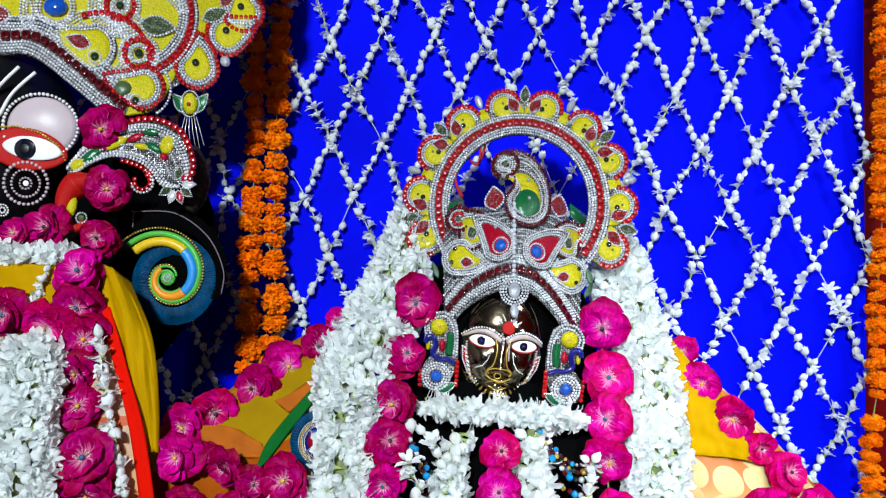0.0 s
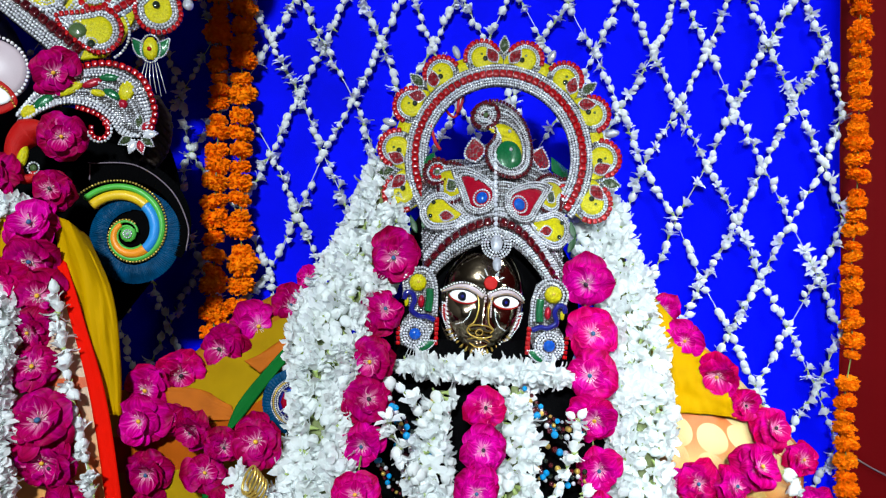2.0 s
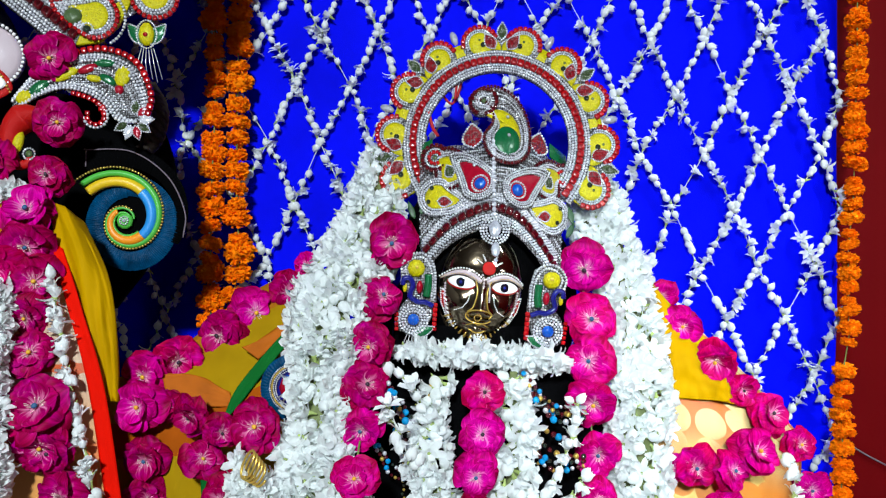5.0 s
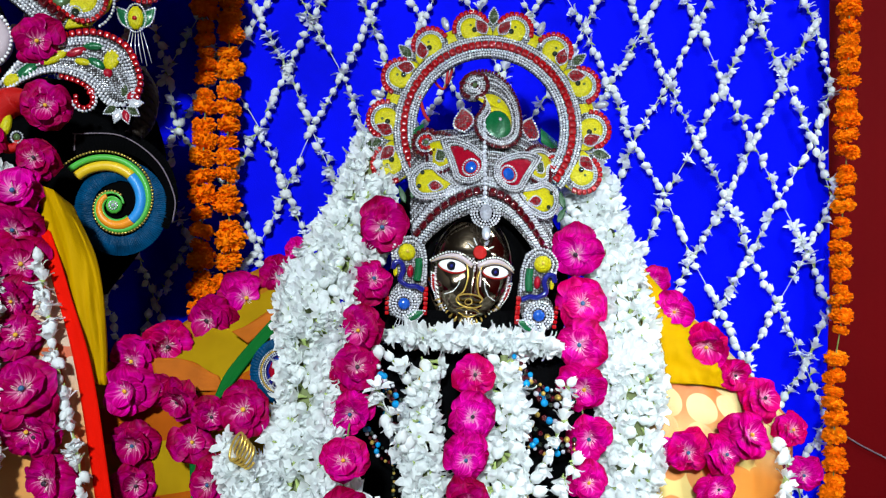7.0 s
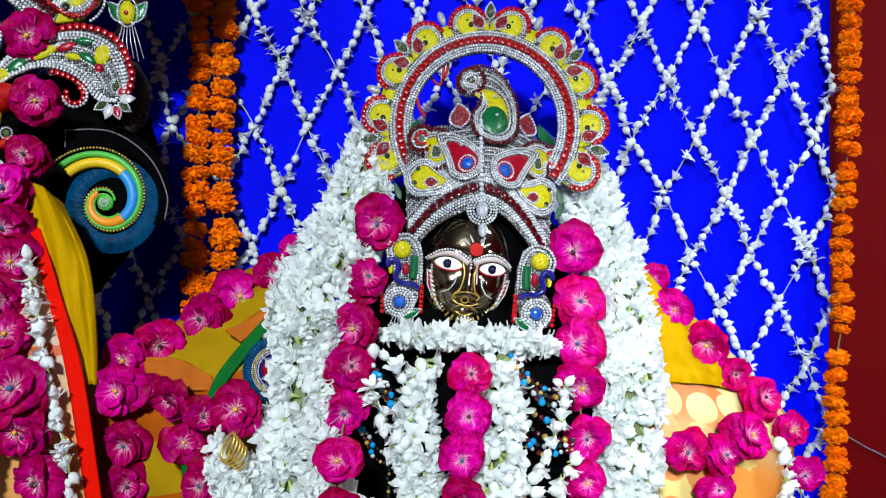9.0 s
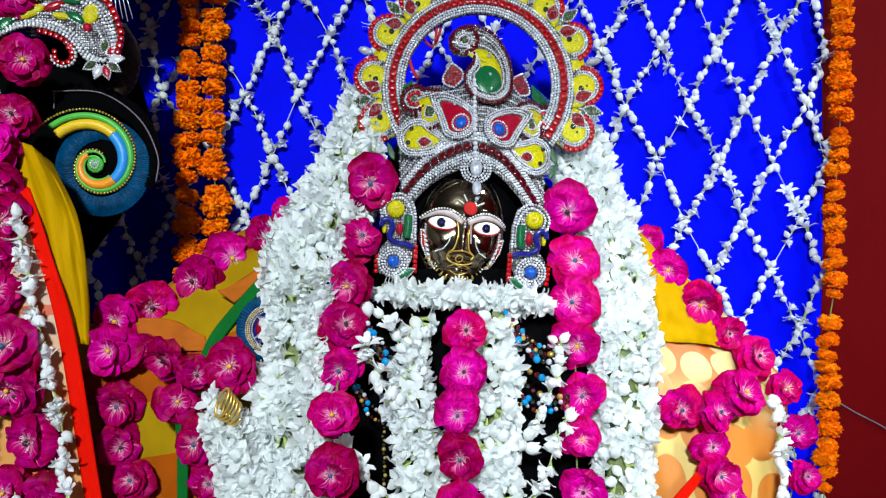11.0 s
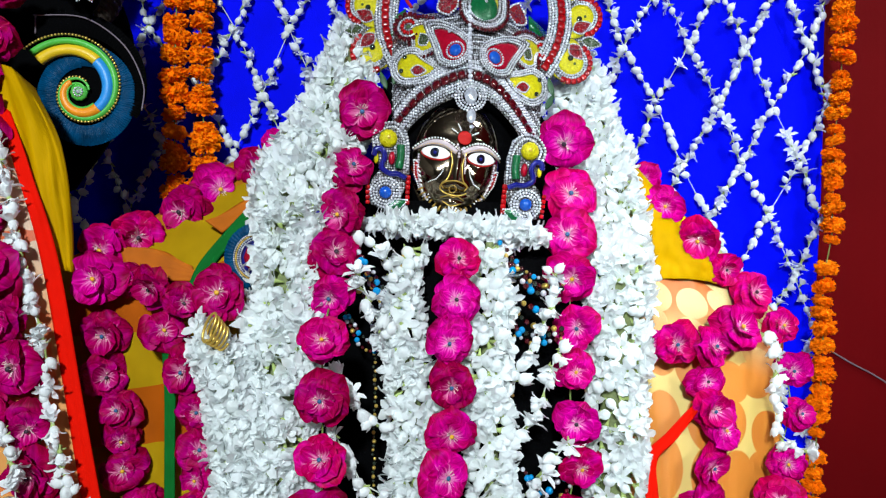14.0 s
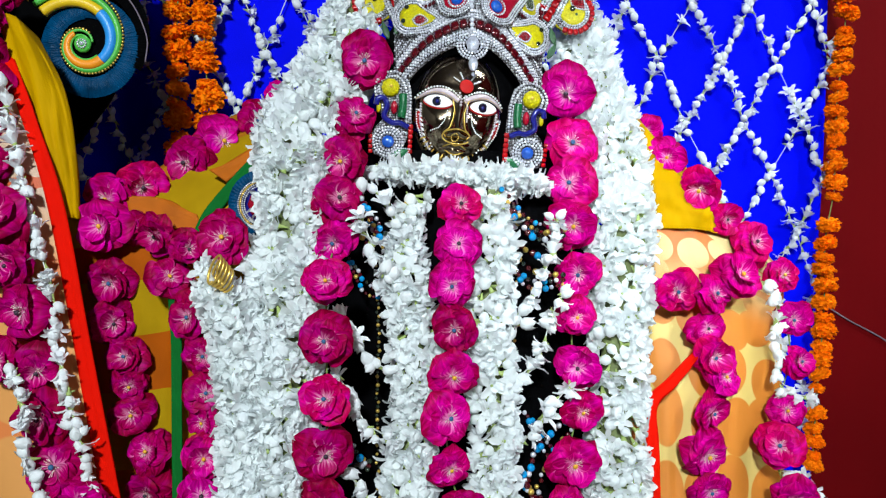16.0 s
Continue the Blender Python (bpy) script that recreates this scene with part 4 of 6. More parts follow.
rose_garland([(-0.173, 1.280, 1.224, 0.023), (-0.199, 1.260, 1.184, 0.032), (-0.245, 1.241, 1.153, 0.039), (-0.293, 1.224, 1.121, 0.039), (-0.348, 1.204, 1.086, 0.037), (-0.384, 1.170, 1.068, 0.035), (-0.378, 1.130, 1.033, 0.036), (-0.344, 1.140, 1.033, 0.026), (-0.306, 1.120, 1.022, 0.029), (-0.258, 1.090, 1.007, 0.025), (-0.208, 1.050, 1.023, 0.034)], "magenta roses strung over the draped shoulder", 24, dark=0.45)
rose_garland([(-0.285, 1.100, 0.970, 0.029), (-0.256, 1.080, 0.922, 0.030), (-0.238, 1.075, 0.873, 0.026), (-0.234, 1.070, 0.827, 0.030), (-0.238, 1.070, 0.789, 0.024), (-0.236, 1.060, 0.747, 0.030), (-0.240, 1.060, 0.697, 0.032)], "deep magenta roses hanging beside the jasmine", 25, dark=0.6)
rose_garland([(-0.372, 1.140, 0.958, 0.032), (-0.368, 1.137, 0.905, 0.030), (-0.352, 1.133, 0.860, 0.029), (-0.346, 1.130, 0.823, 0.026), (-0.344, 1.127, 0.784, 0.029), (-0.322, 1.123, 0.735, 0.031), (-0.323, 1.120, 0.681, 0.032)], "deep crimson roses hanging along the banded robe", 26, dark=0.9)
rose_garland([(0.397, 1.290, 1.183, 0.027), (0.410, 1.230, 1.138, 0.031), (0.447, 1.196, 1.091, 0.035), (0.487, 1.190, 1.048, 0.026), (0.526, 1.180, 1.014, 0.032), (0.576, 1.190, 0.966, 0.028), (0.590, 1.180, 0.902, 0.029), (0.590, 1.160, 0.843, 0.026), (0.557, 1.130, 0.780, 0.029), (0.538, 1.110, 0.734, 0.034), (0.560, 1.100, 0.661, 0.038)], "bright magenta roses strung down the outer sleeve", 27)
rose_garland([(0.358, 1.140, 0.944, 0.025), (0.394, 1.130, 0.949, 0.033), (0.442, 1.120, 0.946, 0.029), (0.480, 1.125, 0.971, 0.035)], "magenta roses strung across the sleeve", 28)
rose_garland([(0.433, 1.120, 0.899, 0.027), (0.442, 1.118, 0.859, 0.031), (0.458, 1.116, 0.831, 0.028), (0.441, 1.114, 0.782, 0.030), (0.434, 1.112, 0.723, 0.036), (0.441, 1.110, 0.672, 0.030)], "magenta roses hanging over the cream robe", 29)
rose_garland([(-0.527, 1.180, 1.350, 0.031), (-0.534, 1.140, 1.296, 0.040), (-0.525, 1.120, 1.249, 0.037), (-0.509, 1.110, 1.202, 0.036), (-0.514, 1.100, 1.155, 0.030), (-0.502, 1.085, 1.110, 0.035), (-0.482, 1.060, 1.045, 0.043), (-0.477, 1.060, 0.995, 0.034)], "dark crimson roses strung down the peach robe", 30, dark=0.95)
rose_garland([(-0.466, 1.065, 0.988, 0.031), (-0.449, 1.062, 0.932, 0.040), (-0.476, 1.058, 0.870, 0.032), (-0.432, 1.055, 0.860, 0.031), (-0.427, 1.052, 0.802, 0.034), (-0.409, 1.048, 0.744, 0.040), (-0.381, 1.045, 0.699, 0.033)], "dark crimson roses at the foot of the peach robe", 31, dark=0.95)
rose_garland([(-0.659, 1.190, 1.353, 0.029), (-0.602, 1.180, 1.363, 0.036)], "crimson roses under the black face", 32, dark=0.9)
rose_garland([(-0.630, 1.120, 1.235, 0.036), (-0.560, 1.100, 1.219, 0.035)], "crimson roses on the collar of the peach robe", 33, dark=0.9)
rose_garland([(-0.538, 1.205, 1.521, 0.035)], "crimson rose at the brow of the black face", 34, False, dark=1.0)
rose_garland([(-0.518, 1.190, 1.426, 0.031)], "crimson rose tucked under the ear ornament", 35, False, dark=1.0)

# ---- jasmine garlands ----
thick_garland([(-0.062, 1.300, 1.418, 0.011), (-0.066, 1.275, 1.363, 0.026), (-0.074, 1.240, 1.294, 0.045), (-0.100, 1.200, 1.223, 0.057), (-0.128, 1.150, 1.163, 0.051), (-0.128, 1.110, 1.109, 0.045), (-0.128, 1.080, 1.037, 0.038), (-0.133, 1.050, 0.982, 0.043), (-0.135, 1.035, 0.929, 0.045), (-0.138, 1.020, 0.876, 0.045), (-0.141, 1.010, 0.797, 0.044), (-0.144, 1.000, 0.664, 0.044)], 760, "thick white jasmine garland beside the face", 41)
thick_garland([(-0.216, 1.015, 0.993, 0.008), (-0.202, 1.010, 0.946, 0.021), (-0.183, 1.005, 0.907, 0.024), (-0.178, 1.000, 0.841, 0.023), (-0.176, 0.995, 0.775, 0.022), (-0.177, 0.990, 0.669, 0.022)], 240, "thick white jasmine garland on the robe", 42)
thick_garland([(0.286, 1.310, 1.420, 0.011), (0.288, 1.290, 1.365, 0.026), (0.292, 1.265, 1.291, 0.043), (0.308, 1.235, 1.220, 0.043), (0.323, 1.200, 1.151, 0.036), (0.320, 1.160, 1.077, 0.041), (0.316, 1.130, 1.007, 0.039), (0.308, 1.110, 0.932, 0.034), (0.302, 1.090, 0.829, 0.034), (0.301, 1.080, 0.740, 0.033), (0.301, 1.070, 0.621, 0.033)], 540, "thick white jasmine garland beside the face", 43)
thick_garland([(0.030, 1.100, 1.078, 0.010), (0.018, 1.085, 1.038, 0.012), (0.014, 1.075, 1.006, 0.017), (0.015, 1.060, 0.968, 0.023), (0.025, 1.055, 0.925, 0.025), (0.029, 1.045, 0.870, 0.025), (0.027, 1.040, 0.800, 0.025), (0.021, 1.030, 0.746, 0.026), (0.020, 1.025, 0.648, 0.026)], 215, "white jasmine garland down the chest", 44, deep=0.5, fill=0.4)
thick_garland([(0.128, 1.090, 1.086, 0.013), (0.127, 1.075, 1.053, 0.017), (0.127, 1.060, 1.011, 0.020), (0.122, 1.050, 0.940, 0.022), (0.126, 1.045, 0.870, 0.023), (0.127, 1.040, 0.799, 0.023), (0.128, 1.035, 0.728, 0.021), (0.127, 1.030, 0.643, 0.021)], 185, "white jasmine garland down the chest", 45, deep=0.5, fill=0.4)
thick_garland([(-0.028, 1.150, 1.112, 0.014), (0.002, 1.130, 1.108, 0.022), (0.047, 1.115, 1.110, 0.031), (0.099, 1.115, 1.106, 0.033), (0.153, 1.120, 1.102, 0.029), (0.195, 1.140, 1.091, 0.021)], 200, "white jasmine collar under the chin", 46, deep=0.6, fill=0.5)
thick_garland([(-0.576, 1.100, 1.209, 0.024), (-0.576, 1.080, 1.172, 0.039), (-0.565, 1.050, 1.100, 0.040), (-0.554, 1.030, 0.999, 0.041), (-0.560, 1.020, 0.916, 0.037)], 240, "thick white jasmine garland on the peach robe", 47)
thick_garland([(-0.685, 1.170, 1.330, 0.019), (-0.620, 1.160, 1.318, 0.022), (-0.574, 1.160, 1.325, 0.015)], 90, "white jasmine collar under the black face", 48)
thin_garland([(-0.594, 1.130, 1.256), (-0.578, 1.130, 1.289), (-0.576, 1.150, 1.318)], "white jasmine buds on the yellow collar", 49, spread=0.6)
thin_garland([(-0.484, 1.100, 1.211), (-0.467, 1.090, 1.133), (-0.452, 1.080, 1.081), (-0.433, 1.075, 1.013), (-0.434, 1.070, 1.014), (-0.412, 1.064, 0.939), (-0.411, 1.060, 0.894), (-0.397, 1.056, 0.843), (-0.386, 1.052, 0.788), (-0.369, 1.050, 0.718)], "loose white jasmine string between the roses", 50, size=0.018, spread=0.55)
thin_garland([(-0.454, 1.040, 0.867), (-0.438, 1.030, 0.822), (-0.433, 1.030, 0.768), (-0.421, 1.030, 0.712)], "loose white jasmine string between the roses", 51, size=0.019, spread=0.6)
thin_garland([(-0.038, 1.100, 1.095), (-0.018, 1.090, 1.077), (-0.002, 1.085, 1.048), (0.006, 1.085, 1.029), (0.017, 1.080, 1.005)], "white jasmine buds hanging across the chest", 52, size=0.022, spread=0.3)
thin_garland([(-0.041, 1.060, 1.049), (-0.030, 1.055, 1.021), (-0.021, 1.055, 0.996), (-0.005, 1.055, 0.975)], "white jasmine flowers hanging across the chest", 53, size=0.019, spread=0.7)
thin_garland([(-0.067, 1.030, 0.933), (-0.050, 1.035, 0.911), (-0.032, 1.035, 0.873), (-0.005, 1.035, 0.862)], "white jasmine flowers hanging across the chest", 54, size=0.019, spread=0.6)
thin_garland([(-0.067, 1.020, 0.859), (-0.051, 1.025, 0.830), (-0.032, 1.025, 0.795), (-0.004, 1.025, 0.780)], "white jasmine flowers hanging across the chest", 55, size=0.019, spread=0.6)
thin_garland([(-0.069, 1.010, 0.769), (-0.048, 1.015, 0.732), (-0.024, 1.015, 0.696)], "white jasmine flowers hanging across the chest", 56, size=0.019, spread=0.6)
thin_garland([(0.210, 1.080, 1.054), (0.211, 1.080, 1.017), (0.194, 1.070, 0.981), (0.179, 1.065, 0.953), (0.160, 1.060, 0.924), (0.149, 1.055, 0.904)], "white jasmine flowers hanging across the chest", 57, size=0.019, spread=0.6)
thin_garland([(0.221, 1.070, 0.956), (0.202, 1.065, 0.924), (0.189, 1.060, 0.881), (0.168, 1.055, 0.853), (0.149, 1.050, 0.839)], "white jasmine flowers hanging across the chest", 58, size=0.019, spread=0.6)
thin_garland([(0.220, 1.055, 0.830), (0.197, 1.050, 0.803), (0.171, 1.045, 0.772), (0.149, 1.040, 0.755)], "white jasmine flowers hanging across the chest", 59, size=0.019, spread=0.6)
thin_garland([(0.530, 1.150, 0.955), (0.548, 1.150, 0.927), (0.545, 1.150, 0.894), (0.543, 1.140, 0.847), (0.546, 1.130, 0.817), (0.584, 1.130, 0.796)], "white jasmine buds between the sleeve roses", 60, size=0.019, spread=0.6)
thin_garland([(0.562, 1.120, 0.690), (0.583, 1.120, 0.682), (0.597, 1.120, 0.649)], "white jasmine buds between the sleeve roses", 61, size=0.02, spread=0.6)

# leaves beside the crown
for k, (p, a, ln) in enumerate((((0.215, 1.180, 1.270), 60, 0.030), ((0.226, 1.185, 1.291), 100, 0.028), ((-0.007, 1.200, 1.296), 110, 0.030), ((0.002, 1.200, 1.303), 75, 0.024))):
    rel = Relief(p, (0.001, 0, 0), (0, 0.0003, 0.001), bend=0.01)
    tagged(part("leaf", plate(Geo(), rel, leaf_line(0, 0, ln * 1000, 4.5, a, 12), -0.6, 0.6, inset=0.2), M_LEAF), "small dark green leaf tucked beside the crown", "leaf", "leaves by the crown")


# ---- ornaments ----
def paisley(root, rel, cx, cy, r, ang, curl, fill, w=4.0, length=2.4, border=M_SILVER, edge=None, thick=5.0, b=2.3, core=None):
    """A jewelled drop: foil plate, enamel centre, rows of beads round it, and stones along its edge."""
    outer = paisley_line(cx, cy, r, ang, curl, length)
    part("paisley_plate", plate(Geo(), rel, outer, w - thick, w), M_PLATE, root)
    k = 1 - 3.6 * b / r if edge is None else 1 - 5.0 * b / r
    inner = paisley_line(cx, cy, r * (core or max(0.35, k)), ang, curl, length)
    part("enamel", plate(Geo(), rel, inner, w - 2, w + 1.6, inset=0.25), fill, root)
    rows = Geo()
    beads(rows, rel, paisley_line(cx, cy, r * (1 - 2.9 * b / r) if edge is None else r * (1 - 4.2 * b / r), ang, curl, length), b * 0.85, w + 1, closed=True)
    beads(rows, rel, paisley_line(cx, cy, r * (1 - 1.1 * b / r) if edge is None else r * (1 - 2.6 * b / r), ang, curl, length), b * 0.85, w + 1, closed=True)
    if core and core < 0.7:
        beads(rows, rel, paisley_line(cx, cy, r * (core + 0.07), ang, curl, length), b * 0.85, w + 1, closed=True)
    part("bead_trim", rows, border, root, kind="stuff")
    if edge is not None:
        part("stone_trim", gems(Geo(), rel, outer, b * 1.25, w + 0.5, closed=True), edge, root, kind="stuff")


def stone(root, rel, cx, cy, r, mat, w=6.0, rings=(), ry=None, b=2.0, ang=0.0):
    """A single set stone with rings of beads."""
    part("stone", dome(Geo(), rel, cx, cy, r, ry, r * 0.6, w, ang=ang), mat, root)
    if rings:
        g = Geo()
        for q in rings:
            beads(g, rel, arc(cx, cy, q, 0, 360, 30)[:-1], b, w, closed=True)
        part("bead_ring", g, M_SILVER, root, kind="stuff")


def leaf(root, rel, cx, cy, ln, wd, ang, mat, w=5.0, trim=True, b=1.7):
    line = leaf_line(cx, cy, ln, wd, ang)
    part("leaf", plate(Geo(), rel, line, w - 4, w + 1, inset=0.2), mat, root)
    if trim:
        part("leaf_trim", beads(Geo(), rel, line, b, w, closed=True), M_SILVER, root, kind="stuff")


def stone_row(root, rel, line, r, w, step, mat):
    """Square-cut stones set one by one along a line."""
    pts = resample(line, r * step)
    for i in range(len(pts) - 1):
        mid, t = (pts[i] + pts[i + 1]) / 2, (pts[i + 1] - pts[i]) / 2
        t = t / np.linalg.norm(t) * 0.01
        part("stone", gems(Geo(), rel, [mid - t, mid + t], r, w, 1e6), mat, root)


# ---- main crown ----
crown = tagged(empty("crown", (0.109, 1.190, 1.347)), "jewelled silver crown with a scalloped arch, red and yellow stones", "crown")
ARCH = Relief((0.122, 1.270, 1.422), (0.000884, -0.000080, 0.000008), (0.000015, 0.000220, 0.000927))
AX = 87.0
g = Geo()
band(g, ARCH, arc(0, 0, 127, AX - 127, AX + 127, 80), arc(0, 0, 167, AX - 127, AX + 127, 80), -5, 3)
part("arch_plate", g, M_PLATE, crown)
part("arch_back", band(Geo(), ARCH, arc(0, 0, 160, AX - 124, AX + 124, 80), arc(0, 0, 190, AX - 124, AX + 124, 80), -6, 1), M_YELLOW, crown)
g = Geo()
for r in (129.5, 134.5, 139.5, 158.5, 163.5):
    beads(g, ARCH, arc(0, 0, r, AX - 127, AX + 127, 90), 2.5, 4, 1.95)
part("bead_trim", g, M_SILVER, crown, kind="stuff")
stone_row(crown, ARCH, arc(0, 0, 149, AX - 126, AX + 126, 90), 6.0, 3.5, 2.08, M_REDGEM)
for k in (-2, -1, 0, 1, 2):
    mid = AX + k * 50.5
    for side in (1, -1):
        a = mid + side * 12.5
        ca, sa = math.cos(radians(a)), math.sin(radians(a))
        cx, cy = 182 * ca, 182 * sa
        outer = paisley_line(cx, cy, 34, a - side * 90, -side * 1.0, 1.35)
        part("scallop", plate(Geo(), ARCH, outer, -6, 2), M_PLATE, crown)
        part("enamel", plate(Geo(), ARCH, paisley_line(cx, cy, 21, a - side * 90, -side * 1.0, 2.0), 0, 4.5, inset=0.25), M_YELLOW, crown)
        part("bead_trim", beads(beads(Geo(), ARCH, arc(cx, cy, 25.5, a - 90 - 20 * (side < 0), a + 90 + 20 * (side > 0), 30), 2.2, 4), ARCH, arc(cx, cy, 21.5, a - 85 - 25 * (side < 0), a + 85 + 25 * (side > 0), 30), 2.0, 4), M_SILVER, crown, kind="stuff")
        part("stone_trim", gems(Geo(), ARCH, arc(cx, cy, 31.5, a - 72 - 18 * (side < 0), a + 72 + 18 * (side > 0), 30), 4.4, 2.5, 2.1), M_REDGEM, crown, kind="stuff")
        stone(crown, ARCH, cx - 4 * ca + 5 * sa * side, cy - 4 * sa - 5 * ca * side, 5, M_DARKGEM, 6)
        stone(crown, ARCH, cx + 6 * ca, cy + 6 * sa, 2.5, M_OLIVE, 5)
        b2 = mid + side * 4
        leaf(crown, ARCH, 169 * math.cos(radians(b2)), 169 * math.sin(radians(b2)), 33, 11, mid + side * 36, M_LEAFRED, 6, b=1.6)
    leaf(crown, ARCH, 186 * math.cos(radians(mid)), 186 * math.sin(radians(mid)), 34, 9, mid, M_LEAFGREEN, 5, b=2.0)
for k in (-1.5, -0.5, 0.5, 1.5):
    a = AX + k * 50.5
    ca, sa = math.cos(radians(a)), math.sin(radians(a))
    part("drop_stone", dome(Geo(), ARCH, 206 * ca, 206 * sa, 14, 7, 7, 0, ang=a), M_CLEAR, crown)

BODY = Relief((0.108, 1.183, 1.346), (0.000829, 0.000000, 0.000017), (0.000032, 0.000360, 0.000866), bend=0.0040)
foil = Geo()
# curved shell, cut as strips from the lower edge to the upper one
low = smooth_path([(-124, -118), (-80, -80), (-30, -60), (0, -55), (30, -62), (80, -102), (124, -146)], 10)
top = smooth_path([(-132, 66), (-95, 86), (-45, 78), (5, 80), (50, 80), (95, 80), (140, 48)], 10)
band(foil, BODY, low, top, -6, 0)
part("crown_shell", foil, M_PLATE, crown)
rim = smooth_path([(-121, -92), (-80, -60), (-30, -42), (0, -38), (40, -50), (80, -82), (117, -124)], 10)
g = Geo()
for off in (-24, -19, -14, 12, 17, 22):
    beads(g, BODY, rim + (0, off), 2.5, 3 if off < 0 else 2, 1.95)
part("bead_trim", g, M_SILVER, crown, kind="stuff")
stone_row(crown, BODY, rim, 6.8, 2, 2.15, M_MAROON)
part("rim_edge", tube(Geo(), BODY.at(np.concatenate([rim + (0, -31), np.full((len(rim), 1), 2.0)], 1)), 0.0035, 8), M_PLATE, crown, "pale silver rolled edge")
# field of fine bead rows over the shell
g = Geo()
for k in range(9):
    f = 0.22 + k * 0.085
    beads(g, BODY, low * (1 - f) + top * f, 1.9, 1.0, 2.1)
part("bead_trim", g, M_SILVER, crown, kind="stuff")
paisley(crown, BODY, 24, 78, 43, 72, 2.2, M_YELLOW, 12, 3.2, edge=M_MAROON, core=0.55)
part("enamel", dome(Geo(), BODY, 23, 76, 24, 26, 5, 13, tmpl=BALL3), M_GREEN, crown)
part("curl_plate", plate(Geo(), BODY, arc(-20, 150, 27, 0, 360, 30)[:-1], 4, 11), M_PLATE, crown)
part("stone_trim", gems(Geo(), BODY, arc(-20, 150, 24, -80, 240, 40), 3.8, 12, 2.1), M_MAROON, crown, kind="stuff")
stone(crown, BODY, -20, 150, 5, M_OLIVE, 14, (9, 14))
def facet(x, y, lean=0.00022):
    """A flat drawing plane on the crown's flank, its origin at the drawing point (x, y)."""
    side = 1.0 if x > 0 else -1.0
    return Relief(BODY.at(np.array((x, y, 8.0))), BODY.u + np.array((0, lean * side, 0)), BODY.v)


# side curls, the red drops before them, and the yellow drops over the rim
for px, py, pa, bend, qx, qy in ((-74, 34, 112, 1.3, -104, 66), (100, 22, 66, -1.3, 135, 44)):
    paisley(crown, BODY, px, py, 31, pa, bend, M_YELLOW, 6, 2.3, edge=M_MAROON)
    leaf(crown, BODY, px, py - 12, 26, 9, pa, M_LEAFGREEN, 9, b=1.8)
    rel = facet(qx, qy)
    part("curl_plate", plate(Geo(), rel, arc(0, 0, 26, 0, 360, 30)[:-1], -6, 2), M_PLATE, crown)
    part("stone_trim", gems(Geo(), rel, arc(0, 0, 23, 0, 360, 40)[:-1], 4.0, 3, 2.1, closed=True), M_MAROON, crown, kind="stuff")
    part("bead_trim", beads(Geo(), rel, arc(0, 0, 17, 0, 360, 30)[:-1], 1.9, 3, closed=True), M_SILVER, crown, kind="stuff")
    part("stone_trim", gems(Geo(), rel, arc(0, 0, 11, 40, 300, 30), 3.0, 3, 2.1), M_REDGEM, crown, kind="stuff")
    stone(crown, rel, 0, 0, 4, M_OLIVE, 4)
paisley(crown, BODY, -28, 4, 33, 122, 0.3, M_CRIMSON, 11, 2.5, core=0.62)
paisley(crown, BODY, 46, -8, 33, 46, -0.3, M_CRIMSON, 11, 2.5, core=0.62)
for px, py, pa, bend, lx, ly, la in ((-98, -8, -22, 0.5, -96, -16, -8), (106, -38, 176, -0.5, 102, -40, 188)):
    rel = facet(px, py, 0.0003)
    paisley(crown, rel, 0, 0, 35, pa, bend, M_YELLOW, 4, 1.9, core=0.6)
    leaf(crown, rel, lx - px, ly - py, 26, 9, la, M_LEAFRED, 7)
    for sx, sy in ((-9, 15), (-14, -9)) if px < 0 else ((16, 11), (9, -14)):
        stone(crown, rel, sx, sy, 4.0, M_DARKGEM, 7)
stone(crown, BODY, -26, -1, 10.5, M_BLUEGEM, 14, (14,))
stone(crown, BODY, 41, -11, 11, M_BLUEGEM, 14, (14.5,))
for sx, sy in ((-36, 32), (66, 24), (26, 84), (24, 118)):
    stone(crown, BODY, sx, sy, 3.4, M_CLEAR, 17)
leaf(crown, BODY, -37, 68, 46, 18, 95, M_LEAFRED, 6, b=2.4)
leaf(crown, BODY, 84, 66, 44, 18, 82, M_LEAFRED, 6, b=2.4)
part("side_panel", plate(Geo(), BODY, [(-138, 76), (-110, 78), (-110, 114), (-138, 112)], -8, -3), M_GREEN, crown)
part("side_panel", plate(Geo(), BODY, [(112, 80), (152, 76), (152, 102), (112, 106)], -8, -3), M_GREEN, crown)
part("centre_bead_row", beads(Geo(), BODY, [(-2, 74), (-1, -54)], 4.2, 12, 1.9, tmpl=BALL2), M_PEARL, crown, kind="stuff")
stone(crown, BODY, 0, -80, 11, M_CLEAR, 14, (15, 20, 24.5), ry=14, b=2.4)
stone(crown, BODY, 0, -116, 8, M_CLEAR, 20, ry=12)
stone(crown, BODY, 0, -134, 3.5, M_CLEAR, 22)

# red thread loop in the arch
g = Geo()
tube(g, smooth_path([(0.058, 1.300, 1.495), (0.063, 1.310, 1.548), (0.067, 1.310, 1.520), (0.054, 1.310, 1.490), (0.035, 1.310, 1.506)]), 0.0022, 6)
tube(g, smooth_path([(0.014, 1.290, 1.474), (0.022, 1.290, 1.447), (0.030, 1.280, 1.432)]), 0.0028, 6)
tagged(part("thread_loop", g, M_THREADRED), "loop of red thread tied behind the crown arch", "thread")


# ---- main idol ----
def bump(u, v, cu, cv, su, sv, h):
    return h * np.exp(-(((u - cu) / su) ** 2 + ((v - cv) / sv) ** 2))


